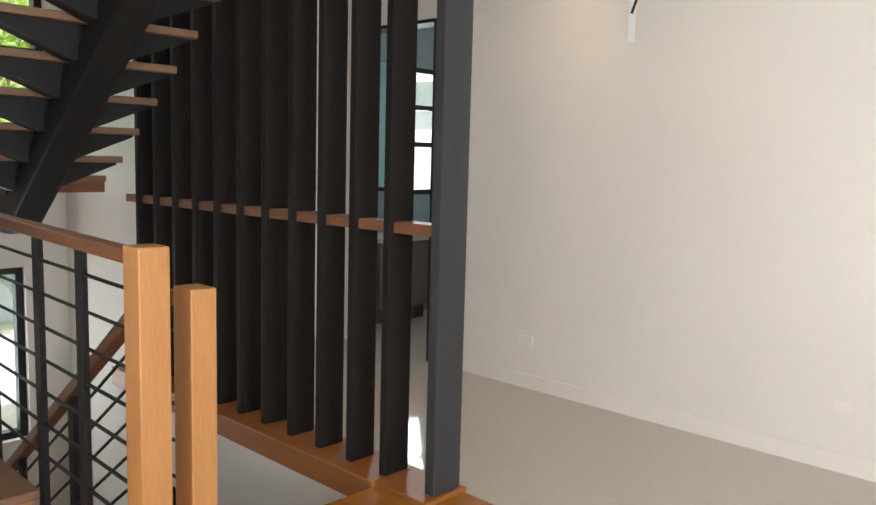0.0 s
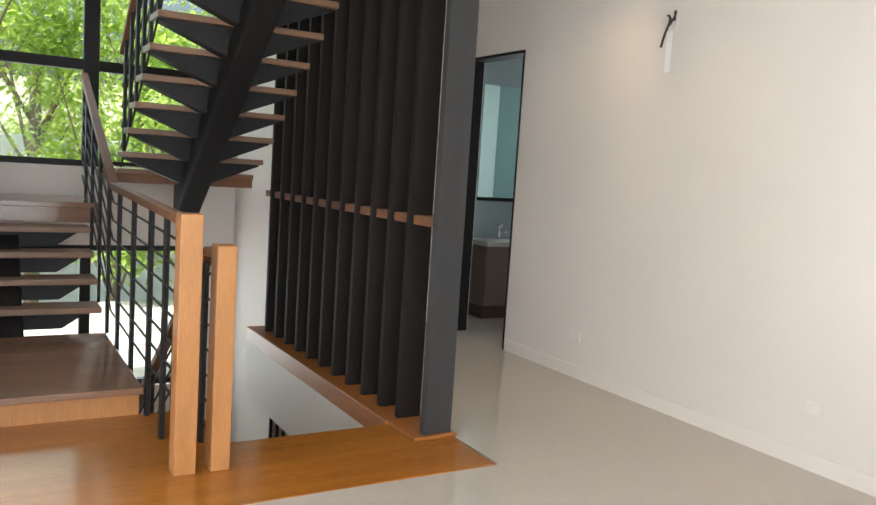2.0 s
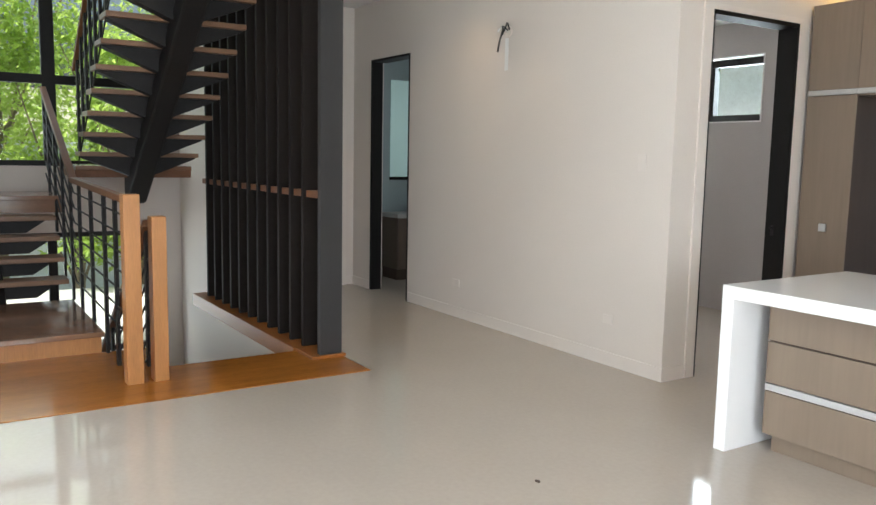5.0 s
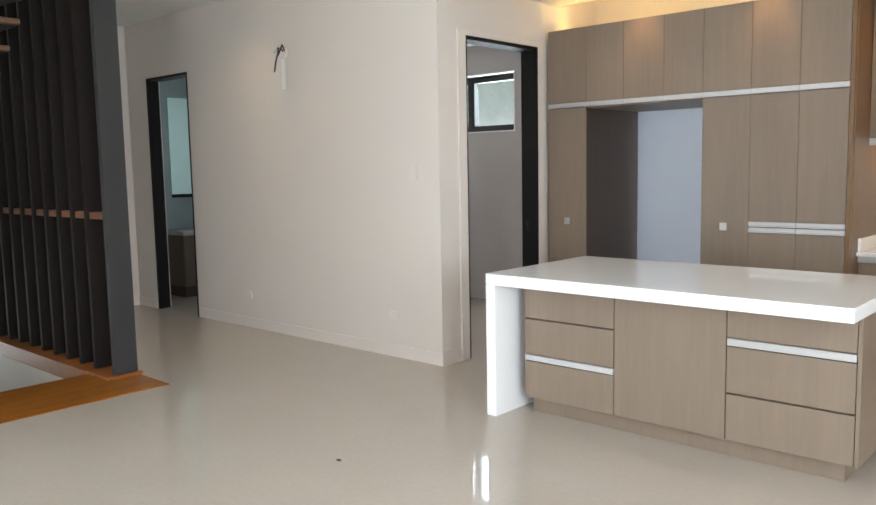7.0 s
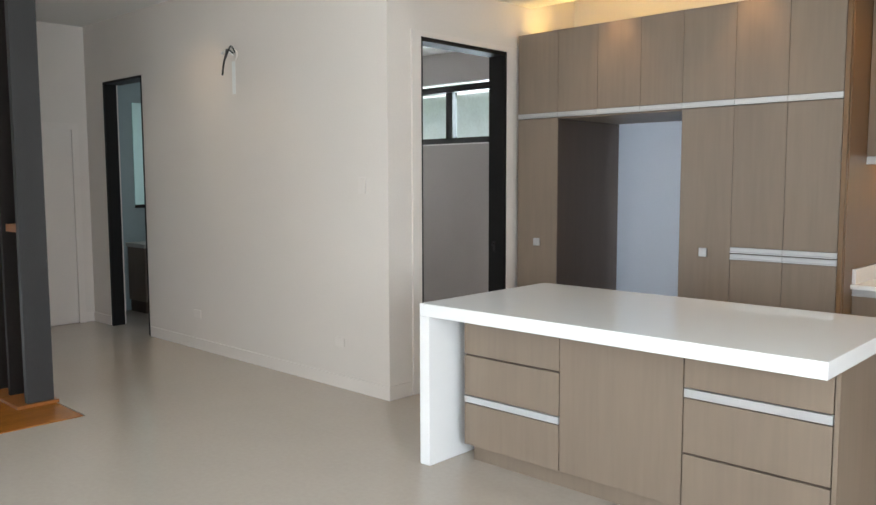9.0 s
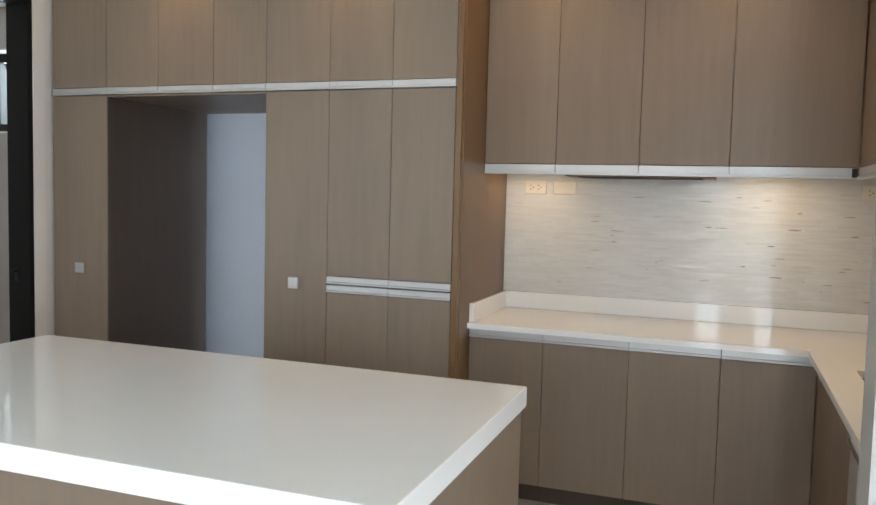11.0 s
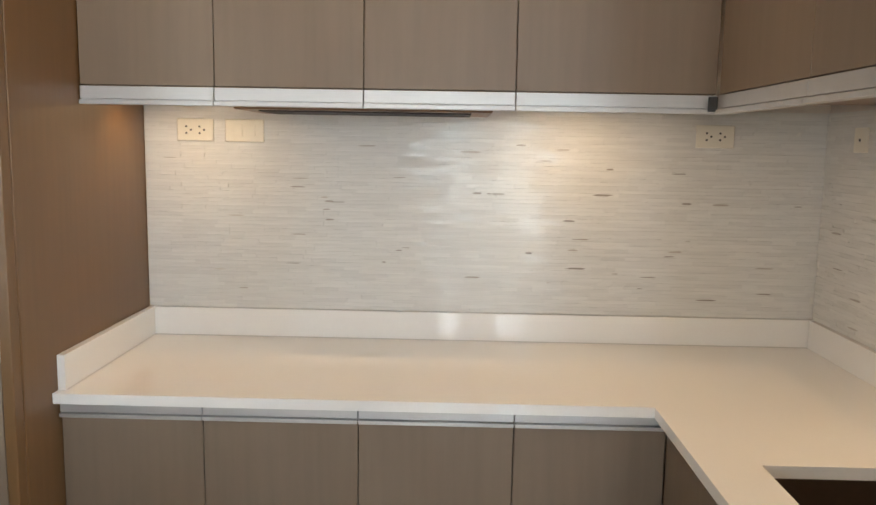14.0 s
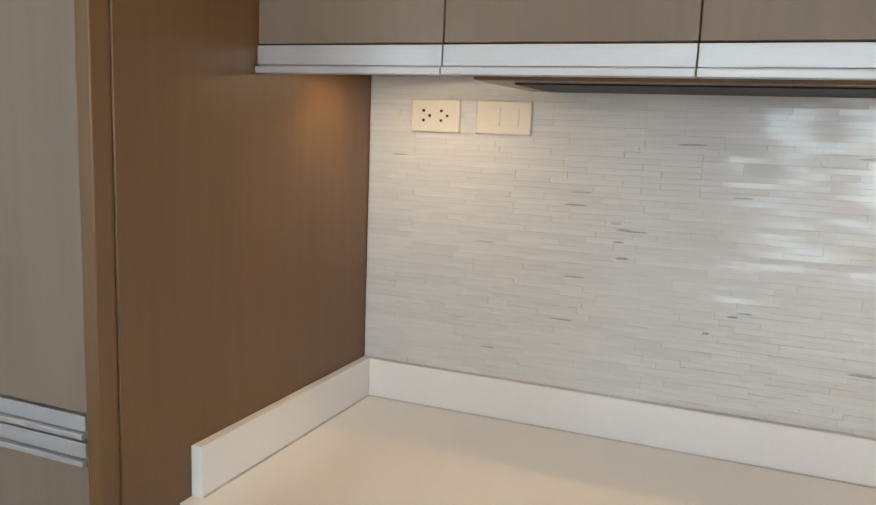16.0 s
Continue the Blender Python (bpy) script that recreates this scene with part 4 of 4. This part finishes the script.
for i in range(5200):
    c = Vector((rnd.uniform(-17.6, -16.8), rnd.uniform(-9, 9), 1.72 + 0.42 * rnd.random() ** 1.5))
    c.z += 0.14 * math.sin(c.y * 2.3) * (c.z - 1.72)
    e = Euler((rnd.uniform(-1, 1), rnd.uniform(-1, 1), rnd.uniform(0, 6.3))).to_matrix()
    q = rnd.uniform(0.03, 0.07)
    n = len(verts)
    verts += [c + e @ Vector(p) for p in ((-q * 1.5, 0, 0), (0, -q * 0.6, 0.02), (q * 1.5, 0, 0), (0, q * 0.6, 0.02))]
    faces.append((n, n + 1, n + 2, n + 3))
me = bpy.data.meshes.new("hedge")
me.from_pydata(verts, [], faces)
me.materials.append(M_LEAF)
tagged(new("hedge", me), "low green hedge along the retaining wall", "hedge", kind="stuff")
# House raised so its pale roof fills the bathroom window where sky is white.
house = thing("neighbour_house", (-5, 23, LOW - 0.2), "neighbouring house raised and pale in place of white sky", "house")
bpart("wall", (-28, 3, 19.5, 27, LOW - 0.2, 4.25), M_PALE, house, "", 0.01)
bm = bmesh.new()
vs = [bm.verts.new(p) for p in ((-28.5, 18.9, 4.15), (3.5, 18.9, 4.15), (3.5, 23.2, 6.2), (-28.5, 23.2, 6.2), (3.5, 27.6, 4.15), (-28.5, 27.6, 4.15))]
bm.faces.new((vs[0], vs[1], vs[2], vs[3]))
bm.faces.new((vs[3], vs[2], vs[4], vs[5]))
bmesh.ops.solidify(bm, geom=bm.faces[:], thickness=0.15)
part("roof", bm, M_ROOF, house)
for x in (-9, -6, -3):
    w4 = bpart("window", (x, x + 1.2, 19.46, 19.52, 1.0, 2.4), M_STEEL, house, "dark window")

# ---- shell mosaic behind the worktop ----
rnd = random.Random(5)
back = thing("wall_mosaic", (2.95, 6.59, 1.0), "glossy shell-white mosaic of thin horizontal strips", "backsplash", kind="structure")
bpart("grout_bed", (1.785, 4.0585, 6.5875, 6.5935, 0.999, 1.688), M_GROUT, back, "", 0.0)
bpart("grout_bed", (4.0525, 4.0585, 4.482, 6.587, 0.999, 1.688), M_GROUT, back, "", 0.0)
ROWH, THICK = 0.0125, 0.0022
LENGTHS = (0.05, 0.08, 0.12, 0.16)


def strip_verts(length):
    h, l, t, c = ROWH / 2 - 0.00002, length / 2 - 0.00002, THICK, 0.00008
    return [(-l, 0, -h), (l, 0, -h), (l, 0, h), (-l, 0, h), (-l + c, -t, -h + c), (l - c, -t, -h + c), (l - c, -t, h - c), (-l + c, -t, h - c)]


STRIP_FACES = [(4, 5, 6, 7), (0, 1, 5, 4), (1, 2, 6, 5), (2, 3, 7, 6), (3, 0, 4, 7)]
strip_meshes = {}
for length in LENGTHS:
    me = bpy.data.meshes.new("mosaic_strip")
    me.from_pydata(strip_verts(length), [], STRIP_FACES)
    me.materials.append(M_TILE)
    strip_meshes[length] = me
verts, faces, singles = [], [], 0
for side in (0, 1):
    a_end = 4.052 if side == 0 else 6.583
    for row in range(54):
        z = 1.0055 + ROWH * row
        a = (1.7865 if side == 0 else 4.485) - rnd.uniform(0, 0.04)
        a = max(a, 1.7865 if side == 0 else 4.485)
        while a < a_end - 0.02:
            length = rnd.choice(LENGTHS)
            if a + length > a_end:
                length = a_end - a
            tilt = Euler((rnd.gauss(0, 0.022), 0, rnd.gauss(0, 0.016))).to_matrix().to_4x4()
            if side == 0:
                m = Matrix.Translation((a + length / 2, 6.5865 - rnd.uniform(0, 0.0005), z)) @ tilt
            else:
                m = Matrix.Translation((4.0515 - rnd.uniform(0, 0.0005), a + length / 2, z)) @ Matrix.Rotation(radians(-90), 4, "Z") @ tilt
            if side == 0 and length in strip_meshes and singles < 300 and 1.8 < a < 2.5 and 1.12 < z < 1.62:
                ob = new("mosaic_strip", strip_meshes[length])
                ob.parent = back
                ob.matrix_parent_inverse = Matrix.Translation(-back.location)
                ob.matrix_basis = m
                singles += 1
            else:
                n = len(verts)
                verts += [m @ Vector(p) for p in strip_verts(length)]
                faces += [tuple(n + i for i in f) for f in STRIP_FACES]
            a += length
me = bpy.data.meshes.new("mosaic_field")
me.from_pydata(verts, [], faces)
me.materials.append(M_TILES)
ob = new("mosaic_field", me)
ob.parent = back
ob.matrix_parent_inverse = Matrix.Translation(-back.location)
tagged(ob, "field of thin glossy mosaic strips", kind="stuff")

# dark natural flecks scattered over the mosaic
verts, faces = [], []
for i in range(70):
    length, high = rnd.uniform(0.02, 0.075), rnd.uniform(0.0025, 0.007)
    z = 1.0055 + ROWH * rnd.randrange(2, 48) + rnd.uniform(-0.002, 0.002)
    if i < 48:
        m = Matrix.Translation((rnd.uniform(1.84, 4.0), 6.5842, z))
    else:
        m = Matrix.Translation((4.0492, rnd.uniform(4.9, 6.5), z)) @ Matrix.Rotation(radians(-90), 4, "Z")
    n = len(verts)
    ring = [(-length / 2, 0), (-length * 0.2, high * rnd.uniform(0.3, 0.6)), (length * 0.25, high * 0.5), (length / 2, rnd.uniform(0, 0.001)),
            (length * 0.3, -high * rnd.uniform(0.2, 0.6)), (-length * 0.3, -high * 0.4)]
    for dy in (0.0, -0.0012):
        verts += [m @ Vector((a, dy, b)) for a, b in ring]
    faces.append(tuple(n + 6 + j for j in range(6))[::-1])
    faces += [(n + j, n + (j + 1) % 6, n + 6 + (j + 1) % 6, n + 6 + j) for j in range(6)]
me = bpy.data.meshes.new("dark_flecks")
me.from_pydata(verts, [], faces)
me.materials.append(material("grey-brown shell fleck", (0.4, 0.365, 0.33), 0.3, vary=0.3, fine=120, per="island", per_amount=0.35))
ob = new("dark_flecks", me)
ob.parent = back
ob.matrix_parent_inverse = Matrix.Translation(-back.location)
tagged(ob, "small dark flecks in the mosaic", kind="stuff")
